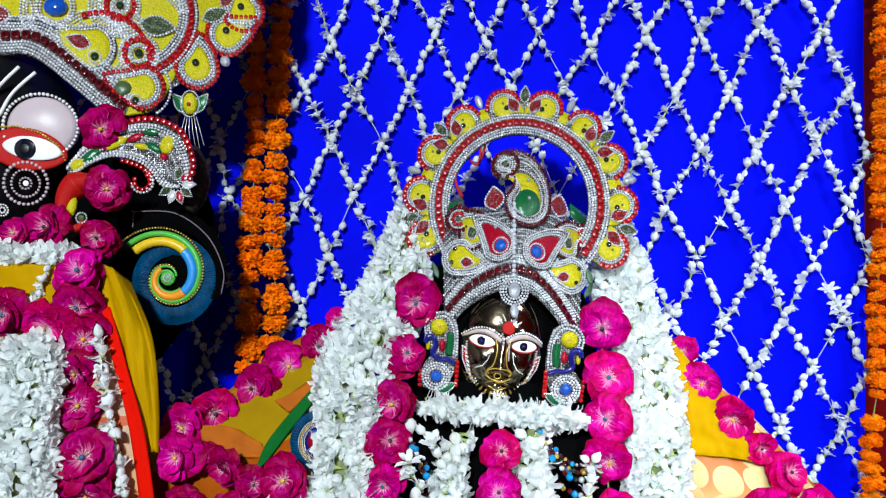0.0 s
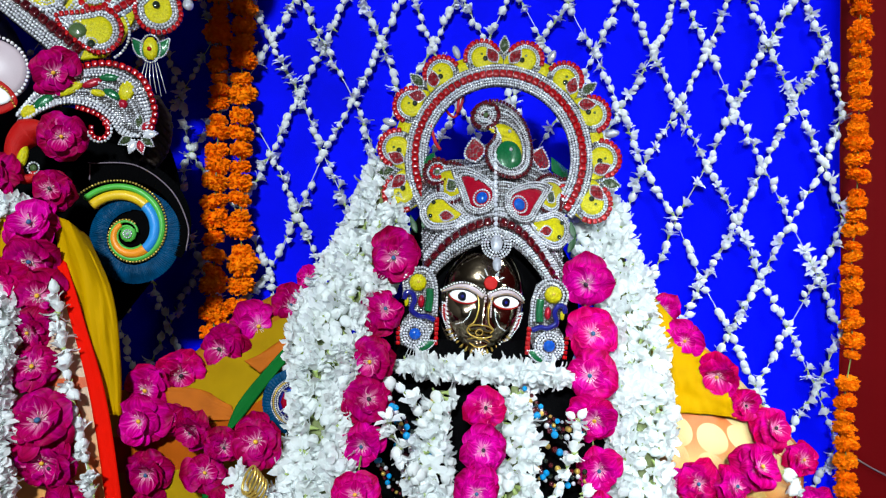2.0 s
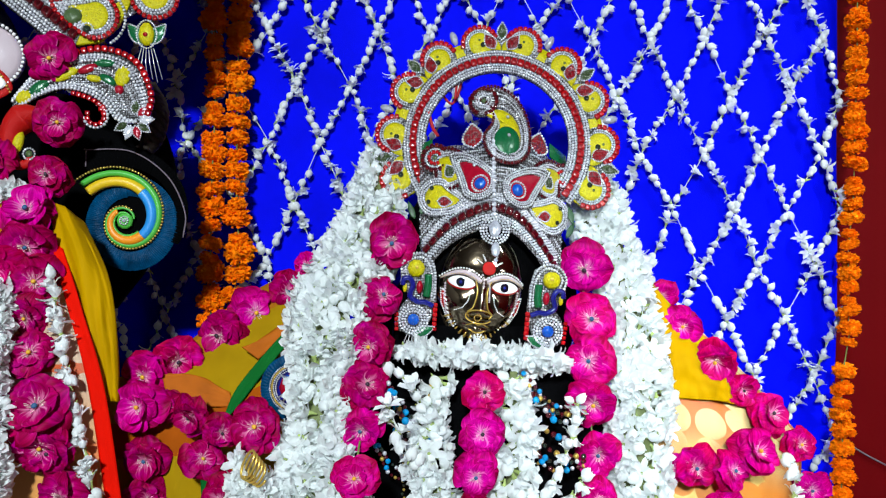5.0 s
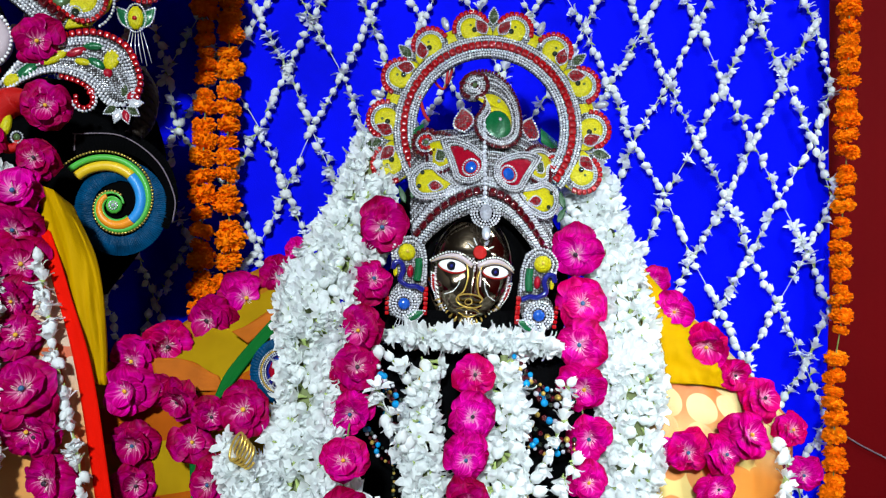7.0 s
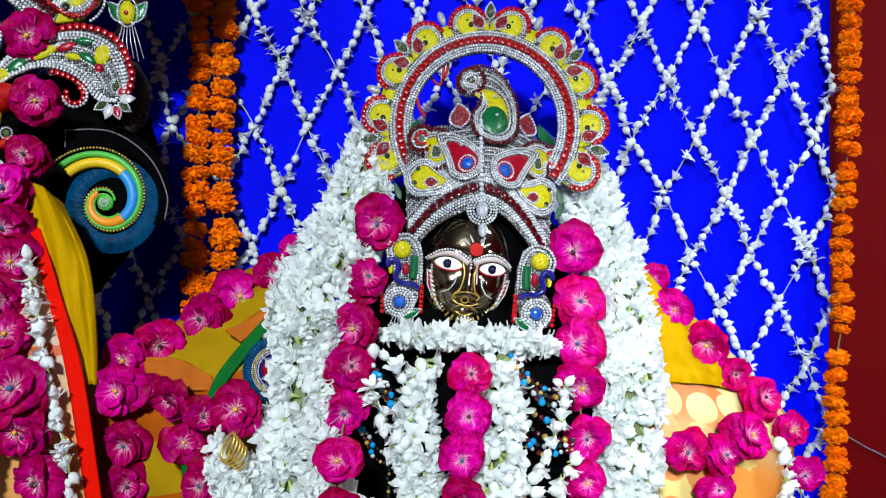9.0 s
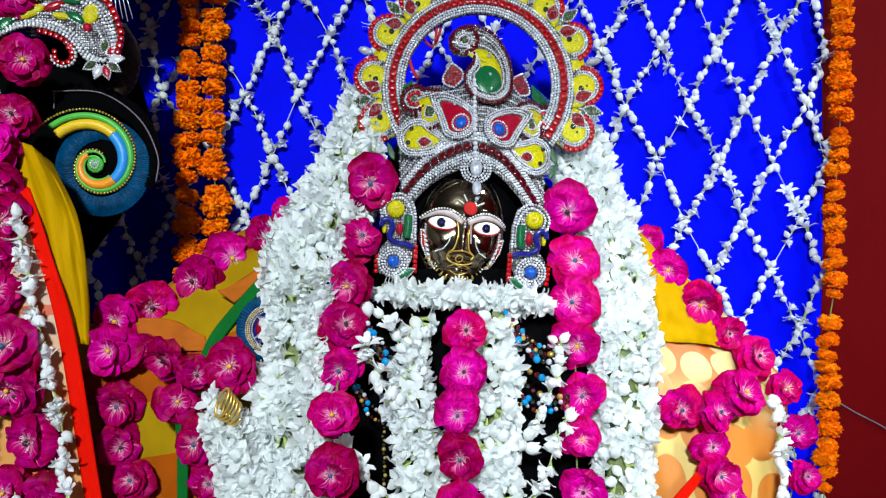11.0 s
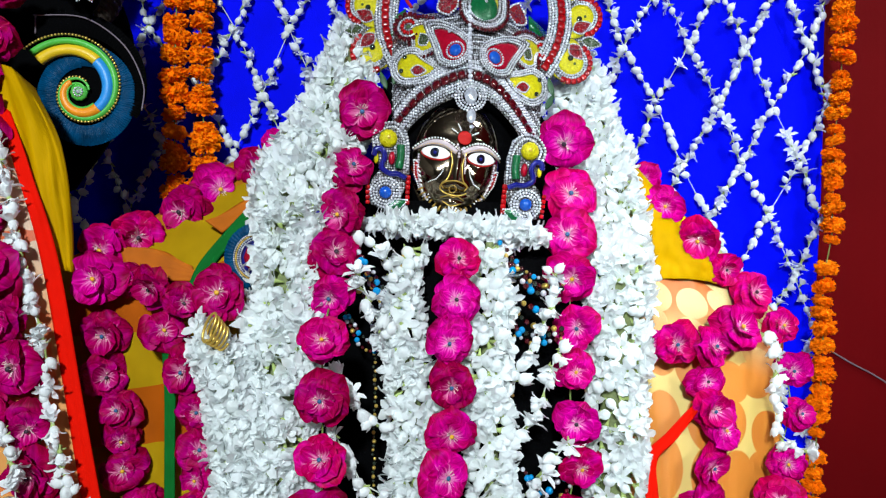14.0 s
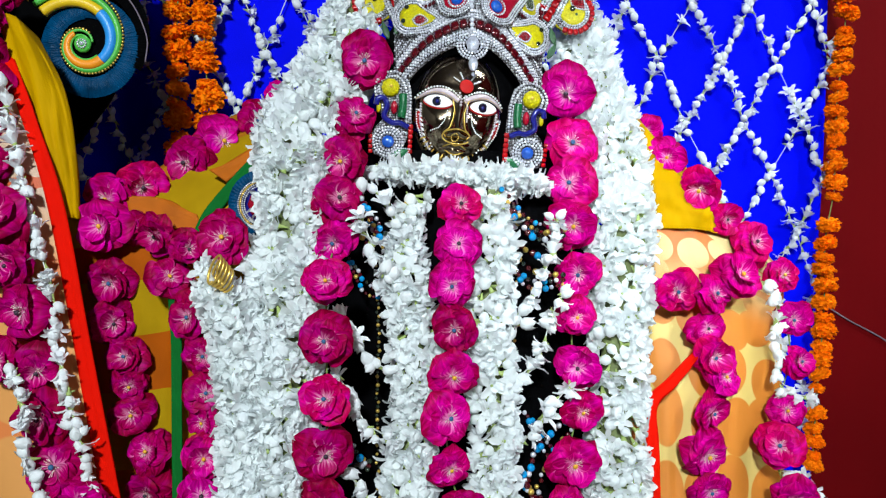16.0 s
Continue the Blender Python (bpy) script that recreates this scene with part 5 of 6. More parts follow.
def face_height(u, v):
    jaw = np.where(v < -5, 76 - 0.0056 * (v + 5) ** 2, 76)
    q = np.clip(1 - (u / jaw) ** 2 * 0.95 - (v / 100) ** 2 * 0.75, 0.0, 1)
    h = 46 * np.sqrt(q)
    for cv, su, a in ((15, 7, 5), (0, 7, 8), (-15, 8, 11), (-30, 10, 14), (-38, 13, 12)):
        h = h + bump(u, v, 0, cv, su, 12, a * 0.7)
    for s in (-1, 1):
        h = h + bump(u, v, s * 15, -38, 7, 7, 6) + bump(u, v, s * 38, -22, 22, 18, 5) - bump(u, v, s * 38, 14, 22, 12, 5) + bump(u, v, s * 36, 36, 30, 7, 4)
    h = h + bump(u, v, 0, -56, 20, 4.5, 7) + bump(u, v, 0, -66, 16, 5, 7) - bump(u, v, 0, -61, 20, 2, 5) + bump(u, v, 0, -82, 14, 8, 5) - bump(u, v, 0, -49, 5, 5, 3)
    return h - 46


FACE0 = (0.089, 1.150, 1.190), (0.000802, 0.000000, 0.000009), (-0.000010, 0.000000, 0.000798)
FACE = Relief(*FACE0, spin=-8.0, height=face_height)
CHEST = (0.092, 1.210, 0.869)
g = Geo()
nu, nv = 56, 64
pts, fc = [], []
for j in range(nv):
    v = -90 + 185 * j / (nv - 1)
    jaw = (76 - 0.0056 * (v + 5) ** 2) if v < -5 else 76 * math.sqrt(max(0.05, 1 - 0.8 * (max(0, v - 25) / 75) ** 2))
    for i in range(nu):
        pts.append(((2 * i / (nu - 1) - 1) * jaw, v, 0))
fc = [(j * nu + i, j * nu + i + 1, (j + 1) * nu + i + 1, (j + 1) * nu + i) for j in range(nv - 1) for i in range(nu - 1)]
g.add(FACE.at(np.array(pts)), fc, 1)
head = np.array(FACE0[0])
g.add(BALL3[0] * (0.098, 0.062, 0.112) + head + (0.006, 0.082, 0.014), BALL3[1], 5)
g.add(BALL3[0] * (0.122, 0.045, 0.115) + head + (0.012, 0.115, 0.075), BALL3[1], 5)
g.add(BALL3[0] * (0.06, 0.03, 0.13) + head + (0.105, 0.125, -0.02), BALL3[1], 5)
g.add(BALL3[0] * (0.055, 0.05, 0.10) + head + (-0.002, 0.09, -0.12), BALL3[1], 0)
g.add(BALL3[0] * (0.15, 0.045, 0.14) + head + (0.006, 0.125, -0.07), BALL3[1], 5)
chest, zlev = [], np.linspace(0.42, 1.14, 14)
for k, z in enumerate(zlev):
    f = k / 13
    hw = 0.20 + 0.05 * math.sin(f * 3.0) if f < 0.9 else 0.13
    chest += [(CHEST[0] + hw * math.cos(a), 1.235 - 0.02 * (1 - f) - (0.10 if f < 0.9 else 0.07) * math.sin(a), z) for a in np.linspace(0, 2 * math.pi, 28, endpoint=False)]
g.add(chest, [(k * 28 + i, k * 28 + (i + 1) % 28, (k + 1) * 28 + (i + 1) % 28, (k + 1) * 28 + i) for k in range(13) for i in range(28)] + [tuple(range(28))[::-1], tuple(range(364, 392))], 5)
FLAT = Relief(*FACE0, spin=-8.0, height=lambda u, v: face_height(u, v) + 0.6)


def almond(rel, geo, cx, cy, w, h, ang, mat, lift, n=20):
    t = np.linspace(0, math.pi, n)
    x = -w * np.cos(t)
    up, dn = h * np.sin(t) ** 1.2, -h * 0.85 * np.sin(t) ** 1.2
    p = np.concatenate([np.stack([x, up], 1), np.stack([x, dn], 1)[::-1][1:-1]])
    c, s = math.cos(radians(ang)), math.sin(radians(ang))
    p = np.stack([cx + p[:, 0] * c - p[:, 1] * s, cy + p[:, 0] * s + p[:, 1] * c], 1)
    plate(geo, rel, p, lift - 2, lift, mat, 0.1)
    return p


def disc(rel, geo, cx, cy, r, mat, lift):
    plate(geo, rel, arc(cx, cy, r, 0, 360, 25)[:-1], lift - 2, lift, mat, 0.15)


for cx, tilt, s in ((-38.5, -3, -1), (40.5, 3, 1)):
    p = almond(FLAT, g, cx, 12.2, 25, 12.6, tilt, 4, 1.5)
    p = almond(FLAT, g, cx, 14, 24, 11.5, tilt, 2, 4.0)
    disc(FLAT, g, cx - 1.5, 14.5, 8, 3, 6.0)
    disc(FLAT, g, cx - 1.5, 14.5, 3, 7, 7.0)
    brow_lo = np.stack([np.linspace(-36, 33, 16), 15 + 13 * np.sin(np.linspace(0.05, math.pi * 0.98, 16))], 1)
    brow_hi = np.stack([np.linspace(-38, 36, 16), 13 + 24 * np.sin(np.linspace(0.1, math.pi * 0.9, 16)) ** 0.8], 1)
    for q in (brow_lo, brow_hi):
        q[:, 0] *= -s
        q[:, 0] += cx
    band(g, FLAT, brow_lo, brow_hi, -1, 1.6, 6)
    beads(g, FLAT, brow_hi + (0, 3.0), 2.0, 1.5, 2.5, mat=2)
    beads(g, FLAT, brow_lo * (1, 1) + (0, 2.0), 1.0, 1.6, 3.2, mat=8)
    for k in range(7):
        q = np.array([cx + s * (26 - 2.5 * k), -6 - 8 * k])
        dq = np.array([s * (7 - 0.4 * k), 6.0])
        line = np.array([q, q + 0.6 * dq, q + dq + (0, -2)])
        tube(g, FLAT.at(np.concatenate([line, np.full((3, 1), 1.5)], 1)), np.array([0.0006, 0.0016, 0.0005]), 5, 2)
    beads(g, FLAT, [(cx + s * 34, -2), (cx + s * 30, -26), (cx + s * 18, -50), (cx + s * 2, -66)], 1.7, 2, 2.4, mat=2)
    for a in range(0, 360, 60):
        beads(g, FLAT, [(cx + s * 5 + 5 * math.cos(radians(a)), -62 + 5 * math.sin(radians(a))), (cx + s * 5 + 6 * math.cos(radians(a)), -62 + 6 * math.sin(radians(a)))], 1.3, 3, 3, mat=2)
    almond(FLAT, g, cx + s * 28, -20, 16, 5, 80 * s, 4, 2.0)
disc(FLAT, g, 6, 45, 12, 4, 7)
beads(g, FLAT, [(-4, 32), (0, 24), (0, 12)], 2.4, 3, 2.0, mat=6)
beads(g, FLAT, [(6, 28), (12, 10), (14, -14)], 1.8, 3, 2.0, mat=6)
for a in range(20, 170, 25):
    beads(g, FLAT, [(4 + 5 * math.cos(radians(a)), -86 + 5 * math.sin(radians(a))), (4 + 14 * math.cos(radians(a)), -86 + 12 * math.sin(radians(a)))], 1.9, 3, 1.8, mat=2)
beads(g, FLAT, arc(-3, -44, 6, 0, 350, 20), 1.3, 6, 2.2, mat=8)
# gilt nose ring and lip line, pale painted cheeks and a fringe of gilt drops under the chin
ring = arc(0, -42, 24, 20, 335, 40, 12)
tube(g, FLAT.at(np.concatenate([ring, np.full((40, 1), 5.0)], 1)), 0.0011, 6, 8)
for s in (-1, 1):
    beads(g, FLAT, [(s * 20, 0), (s * 24, -18), (s * 32, -30), (s * 44, -36)], 1.3, 1.6, 2.6, mat=2)
    beads(g, FLAT, [(s * 66, 8), (s * 64, -20), (s * 56, -46), (s * 40, -68)], 2.2, 1.0, 2.1, mat=6)
for a in np.linspace(205, 335, 15):
    c, q = math.cos(radians(a)), math.sin(radians(a))
    tube(g, FLAT.at(np.array([(56 * c, -26 + 50 * q, 2.0), (62 * c, -26 + 57 * q, 3.0), (66 * c, -26 + 63 * q, 1.0)])), np.array([0.0006, 0.0022, 0.0005]), 5, 8)
for line in ([(-14, 22), (-9, 0), (-13, -26), (-22, -36), (-18, -44)], [(14, 22), (9, 0), (13, -26), (22, -36), (18, -44)], [(-20, -60), (-8, -55), (0, -57), (8, -55), (20, -60)], [(-16, -66), (0, -72), (16, -66)]):
    line = smooth_path(line, 6)
    tube(g, FLAT.at(np.concatenate([line, np.full((len(line), 1), 0.8)], 1)), 0.0009, 5, 8)
for k, a in enumerate((150, 120, 60, 30)):
    beads(g, FLAT, [(6 + 15 * math.cos(radians(a)), 45 + 15 * math.sin(radians(a))), (6 + 26 * math.cos(radians(a)), 45 + 26 * math.sin(radians(a)))], 1.6, 4, 1.6, mat=2)
tagged(part("idol_statue", g, [M_BLACK, M_BRASS, M_WHITE, M_PUPIL, M_VERMILION, M_BLACKCLOTH, M_CREAM, M_NAVY, M_GOLD]), "black stone idol statue with a polished brass face and painted eyes", "statue")


# ---- ear ornaments ----
def ear_ornament(rel, m):
    root = tagged(empty("ear_ornament", rel.o), "jewelled peacock ear ornament with blue and yellow stones", "ornament", "ear ornaments of the crowned idol")
    f = lambda p: [(m * x, y) for x, y in p]
    shape = f([(-32, 30), (-34, 58), (-20, 78), (4, 84), (24, 70), (32, 40), (34, 0), (28, -30), (16, -60), (-6, -70), (-28, -60), (-36, -38), (-28, -14), (-14, 2), (-24, 14)])
    shape = shape if m > 0 else shape[::-1]
    part("backing", plate(Geo(), rel, shape, -5, 0), M_PLATE, root)
    g = Geo()
    beads(g, rel, smooth_path(f([(-28, 34), (-32, 56), (-18, 76), (4, 80), (22, 66), (29, 40), (30, 4)]), 8), 2.6, 2)
    beads(g, rel, smooth_path(f([(-22, 40), (-25, 56), (-14, 69), (3, 73), (16, 62), (23, 40), (24, 6)]), 8), 2.4, 2)
    part("bead_trim", g, M_SILVER, root, kind="stuff")
    part("stone", dome(Geo(), rel, -6 * m, 53, 16, 16, 9, 2), M_YELLOW, root)
    stone(root, rel, -5 * m, 55, 3, M_GOLD, 11)
    stone(root, rel, -5 * m, -38, 11, M_BLUEGEM, 4, (15, 20, 25), b=2.5)
    g = Geo()
    line = smooth_path(f([(-28, 22), (-26, 33), (-16, 34), (-10, 22), (-14, 4), (0, -6), (14, -6), (28, -12)]), 8)
    tube(g, rel.at(np.concatenate([line, np.full((len(line), 1), 6.0)], 1)), 5.2 * rel.unit, 8)
    part("bird", g, M_NAVY, root, "glossy navy enamel bird")
    line = smooth_path(f([(16, 44), (17, 22), (15, 4)]), 8)
    part("wing", tube(Geo(), rel.at(np.concatenate([line, np.full((len(line), 1), 4.0)], 1)), 7.5 * rel.unit, 8), M_GREEN, root)
    part("drop", dome(Geo(), rel, 2 * m, 20, 6, 12, 6, 5), M_CRIMSON, root)
    part("beak", dome(Geo(), rel, -24 * m, 18, 4, 9, 4, 5), M_YELLOW, root)
    part("stone_trim", gems(Geo(), rel, f([(32, -10), (33, -52)]), 4.2, 1, 2.2), M_REDGEM, root, kind="stuff")
    part("stone_trim", gems(Geo(), rel, f([(-36, -22), (-34, -56)]), 3.6, 1, 2.3), M_REDGEM, root, kind="stuff")
    leaf(root, rel, -4 * m, -66, 42, 9, 25 if m > 0 else 155, M_GREEN, 3)
    g = Geo()
    for k in range(7):
        x = (-20 + 7 * k) * m
        tube(g, rel.at(np.array([(x * 0.7, -64, 0), (x, -82, 1), (x * 1.15, -96 - 3 * (k % 3), 0)])), 0.0006, 4)
        beads(g, rel, [(x * 1.15, -96 - 3 * (k % 3)), (x * 1.15, -98 - 3 * (k % 3))], 2.0, 0, 3)
    part("tassel", g, M_SILVER, root, kind="stuff")


ear_ornament(Relief((-0.002, 1.168, 1.181), (0.000806, 0.000000, 0.000009), (-0.000011, 0.000000, 0.000807), spin=-4), 1)
ear_ornament(Relief((0.181, 1.152, 1.167), (0.000812, 0.000000, 0.000008), (-0.000010, 0.000000, 0.000803), spin=-4), -1)

# ---- disc with peacock fringe, gold coil, necklaces ----
PEA = Relief((-0.168, 1.108, 1.063), (0.000718, 0.000000, 0.000007), (0.000003, 0.000000, 0.000728))
root = tagged(empty("round_ornament", PEA.o), "round fan ornament with dark blue fringe, gold beads and pink centre", "ornament")


def ruche(rel, cx, cy, inner, outer, a0, a1, pleats, w0, rise):
    """A gathered satin strip round a centre; inner and outer radius may change along it."""
    n = pleats * 4
    v, f = [], []
    for i in range(n + 1):
        s = i / n
        a = radians(a0 + (a1 - a0) * s)
        r0, r1 = inner[0] + (inner[1] - inner[0]) * s, outer[0] + (outer[1] - outer[0]) * s
        for j in range(6):
            t = j / 5
            w = w0 + rise * math.sin(math.pi * min(1, t * 0.9 + 0.1)) + 0.8 * math.sin(i * math.pi / 2 + 1.3 * t) * (0.3 + t) + 1.5 * noise.noise(Vector((i * 0.3, t * 2, w0)))
            r = r0 + (r1 - r0) * t * (1 + 0.03 * noise.noise(Vector((i * 0.4, 0, 3))))
            v.append((cx + r * math.cos(a), cy + r * math.sin(a), w))
    for i in range(n):
        f += [(i * 6 + j, i * 6 + j + 1, i * 6 + 7 + j, i * 6 + 6 + j) for j in range(5)]
    return Geo().add(rel.at(np.array(v)), f)


part("backing", plate(Geo(), PEA, arc(0, 0, 46, 0, 360, 41)[:-1], -6, -2, inset=0.02), M_NAVY, root)
part("ruche", ruche(PEA, 0, 0, (40, 40), (62, 62), 0, 360, 60, -1, 4), M_FEATHER, root, "dark blue gathered satin")
g = Geo()
for r, q in ((44, 1.6), (37, 1.8), (33, 1.6)):
    beads(g, PEA, arc(0, 0, r, 0, 360, 60)[:-1], q, 5, 2.2, closed=True)
part("bead_ring", g, M_SILVER, root, kind="stuff")
part("gold_ring", beads(Geo(), PEA, arc(0, 0, 40.5, 0, 360, 60)[:-1], 2.0, 5, 1.8, closed=True), M_GOLD, root, kind="stuff")
part("centre", dome(Geo(), PEA, 0, 0, 28, 28, 9, 0), M_CRIMSON, root)
part("inlay", dome(Geo(), PEA, -10, 16, 9, 9, 7, 5), M_BLUEGEM, root)

g = Geo()
COIL = Relief((-0.199, 0.998, 0.982), (0.000639, 0.000000, 0.000002), (0.000005, 0.000000, 0.000654), spin=-25)
t = np.linspace(0, 10 * math.pi, 150)
tube(g, COIL.at(np.stack([-20 + 1.15 * t + 10 * np.cos(t), 3 - 0.3 * t + (27 - 0.25 * t) * np.sin(t), 11 * np.cos(t) - 6], 1)), 0.0016, 7)
tagged(part("bangle", g, M_GOLD), "gold coil bangle half hidden in jasmine", "bangle")

rnd = random.Random(77)


def necklace(pts, r, mats, label):
    root = tagged(empty("bead_necklace", pts[0]), label, "necklace", "bead necklaces")
    path = resample(smooth_path(pts, 8), r * 2.1)
    for k, m in enumerate(mats):
        g = Geo()
        for i, p in enumerate(path):
            if i % len(mats) == k:
                s = r * (1.25 if m is M_TURQ else rnd.uniform(0.75, 1.05))
                g.add(BALL2[0] * s + p + (rnd.gauss(0, 0.0012), -s, 0), BALL2[1])
        part("bead_run", g, m, root, kind="stuff")


for dx in range(4):
    necklace([(-0.036, 1.105, 1.057), (-0.025, 1.100, 1.030), (-0.005, 1.100, 1.008), (0.019, 1.100, 0.986)] if dx == 0 else
             [(-0.041, 1.100, 1.022), (-0.021, 1.095, 0.997), (0.003, 1.095, 0.979)] if dx == 1 else
             [(0.138, 1.120, 1.071), (0.163, 1.105, 1.042), (0.189, 1.105, 1.027), (0.217, 1.110, 1.035)] if dx == 2 else
             [(0.145, 1.110, 1.038), (0.170, 1.100, 1.009), (0.200, 1.100, 0.997), (0.219, 1.100, 1.009)], 0.0042, [M_GOLD, M_MAROON, M_TURQ, M_SILVER, M_MAROON], "necklace of blue, gold and silver beads on black")
necklace([(-0.078, 1.060, 0.785), (-0.061, 1.060, 0.770), (-0.050, 1.060, 0.759), (-0.032, 1.060, 0.730)], 0.0042, [M_TURQ, M_SILVER, M_DARKGEM], "necklace of blue and silver beads on black")
necklace([(0.227, 1.080, 0.783), (0.203, 1.075, 0.766), (0.184, 1.070, 0.745), (0.173, 1.070, 0.700)], 0.0042, [M_TURQ, M_SILVER, M_MAROON], "necklace of blue and silver beads on black")
necklace([(0.234, 1.080, 0.771), (0.215, 1.075, 0.750), (0.197, 1.070, 0.722), (0.189, 1.070, 0.677)], 0.0036, [M_SILVER, M_MAROON, M_GOLD], "necklace of silver and maroon beads on black")
for k, (x0, z0, x1, z1, n) in enumerate(((-0.040, 1.072, 0.030, 1.000, 3), (0.140, 1.086, 0.222, 1.040, 3), (0.136, 1.020, 0.220, 0.975, 3), (0.170, 0.800, 0.232, 0.735, 2), (0.168, 0.720, 0.222, 0.664, 3), (-0.078, 0.800, -0.030, 0.740, 2), (-0.060, 1.000, 0.006, 0.955, 2))):
    for j in range(n):
        d = 0.011 * j
        mid = ((x0 + x1) / 2 + rnd.uniform(-0.008, 0.008), 1.092 - 0.03 * (z0 < 0.9), (z0 + z1) / 2 - 0.018 - d)
        necklace([(x0 + 0.3 * d, mid[1], z0 - d), mid, (x1, mid[1], z1 - 0.6 * d)], rnd.choice((0.0030, 0.0036, 0.0042)), [(M_SILVER, M_MAROON, M_TURQ, M_DARKGEM), (M_TURQ, M_SILVER, M_MAROON, M_GOLD, M_MAROON), (M_MAROON, M_GOLD, M_DARKGEM)][(j + k) % 3], "strand of small blue, silver and maroon beads on black")
necklace([(0.019, 1.110, 1.074), (0.011, 1.105, 1.048), (0.016, 1.100, 1.015)], 0.0036, [M_GOLD, M_GOLD, M_MAROON], "gold bead necklace at the collar")
necklace([(-0.021, 1.100, 0.985), (-0.019, 1.085, 0.892), (-0.020, 1.070, 0.792), (-0.016, 1.060, 0.693)], 0.0026, [M_GOLD, M_DARKGEM], "thin gold chain hanging on black")
necklace([(0.161, 1.100, 0.986), (0.157, 1.085, 0.891), (0.159, 1.070, 0.790), (0.156, 1.060, 0.689)], 0.0026, [M_GOLD, M_DARKGEM], "thin gold chain hanging on black")


# ---- left idol ----
def big_face(u, v):
    return 40 * np.sqrt(np.clip(1 - ((u + 90) / 190.0) ** 2 - ((v + 5) / 240.0) ** 2, 0.0, 1)) - 40


LF0 = (-0.640, 1.205, 1.486), (0.000881, 0.000000, 0.000015), (-0.000032, 0.000000, 0.000885)
LF = Relief(*LF0, height=lambda u, v: big_face(u, v) + 0.6)
g = Geo()
h0 = np.array((-0.793, 1.330, 1.501))
g.add(BALL3[0] * (0.158, 0.155, 0.205) + h0, BALL3[1], 0)
body = []
for k in range(12):
    f = k / 11
    hw = 0.30 - 0.15 * f ** 3
    body += [(h0[0] - 0.06 + hw * math.cos(a), 1.33 - 0.13 * math.sin(a), 0.42 + (h0[2] - 0.55) * f) for a in np.linspace(0, 2 * math.pi, 24, endpoint=False)]
g.add(body, [(k * 24 + i, k * 24 + (i + 1) % 24, (k + 1) * 24 + (i + 1) % 24, (k + 1) * 24 + i) for k in range(11) for i in range(24)] + [tuple(range(24))[::-1], tuple(range(264, 288))], 5)
plate(g, LF, arc(8, 42, 58, -60, 200, 40, 54), -14, 5, 6, 0.12)
beads(g, LF, arc(8, 42, 62, -50, 200, 50, 58), 3.2, 5, 2.2, mat=2)
almond(LF, g, -14, -2, 70, 40, -8, 4, 8)
p = almond(LF, g, -2, 0, 50, 22, -8, 2, 12)
beads(g, LF, [(-70, 38), (-30, 40), (10, 30), (40, 8), (52, -18)], 2.4, 9, 2.2, mat=8)
disc(LF, g, -12, 0, 18, 3, 14)
disc(LF, g, -12, 0, 9, 0, 15)
for r, b in ((10, 2.2), (24, 2.6), (37, 3.4)):
    beads(g, LF, arc(-14, -60, r, 0, 360, 40)[:-1], b, 8, 2.3, closed=True, mat=6)
disc(LF, g, -14, -60, 5, 2, 8)
for r in (5, 10):
    beads(g, LF, arc(-56, -107, r, 0, 360, 20)[:-1], 2, 6, 2.3, closed=True, mat=2)
for a, b in (((-92, 60), (-32, 150)), ((-62, 60), (-4, 140))):
    line = smooth_path([a, ((a[0] + b[0]) / 2 - 8, (a[1] + b[1]) / 2), b], 8)
    tube(g, LF.at(np.concatenate([line, np.full((len(line), 1), 3.0)], 1)), 0.003, 6, 2)
tagged(part("idol_statue", g, [M_BLACK, M_BRASS, M_WHITE, M_PUPIL, M_VERMILION, M_BLACKCLOTH, M_CREAM, M_NAVY, M_GOLD]), "black stone idol statue with one large painted eye in view", "statue")
cloth("collar", [[(-0.719, 1.170, 1.304), (-0.623, 1.150, 1.307), (-0.564, 1.150, 1.306)], [(-0.698, 1.140, 1.262), (-0.610, 1.130, 1.256), (-0.556, 1.130, 1.248)]], M_YCLOTH, "yellow silk collar of the black idol", 24, 12, 0.004, 6, 15, "collar")

LC = Relief((-0.539, 1.245, 1.600), (0.000861, 0.000120, 0.000045), (-0.000151, 0.000280, 0.000988))
root = tagged(empty("crown", LC.o), "large jewelled crown with yellow panels, silver beads and red stones", "crown")
part("crown_panel", plate(Geo(), LC, [(-300, 70), (-140, 62), (10, -55), (60, -48), (92, -20), (118, 28), (150, 45), (182, 100), (215, 160), (240, 300), (200, 420), (60, 500), (-300, 520)], -8, 0, inset=0.01), M_YELLOW, root)
part("halo_plate", band(Geo(), LC, arc(-80, 320, 300, -62, 200, 90), arc(-80, 320, 372, -62, 200, 90), -12, -6), M_PLATE, root)
base = smooth_path([(-300, 56), (-200, 54), (-142, 50), (-60, -12), (12, -74)], 10)
nrm = np.array([0.42, 0.90])
part("rim_plate", band(Geo(), LC, base, base + nrm * 72, -10, 3), M_PLATE, root)
g = Geo()
for k in (2, 8, 14, 20, 46, 52, 58, 66, 72):
    beads(g, LC, base + nrm * k, 2.9, 5, 2.0)
part("bead_trim", g, M_SILVER, root, kind="stuff")
stone_row(root, LC, base + nrm * 33, 8.2, 4, 2.2, M_MAROON)
paisley(root, LC, -36, 64, 45, 165, -0.5, M_YELLOW, 6, 2.0, edge=None, b=3.2)
leaf(root, LC, -38, 66, 46, 13, 160, M_LEAFRED, 8, b=2.4)
stone(root, LC, -30, 46, 8, M_DARKGEM, 8, (11,))
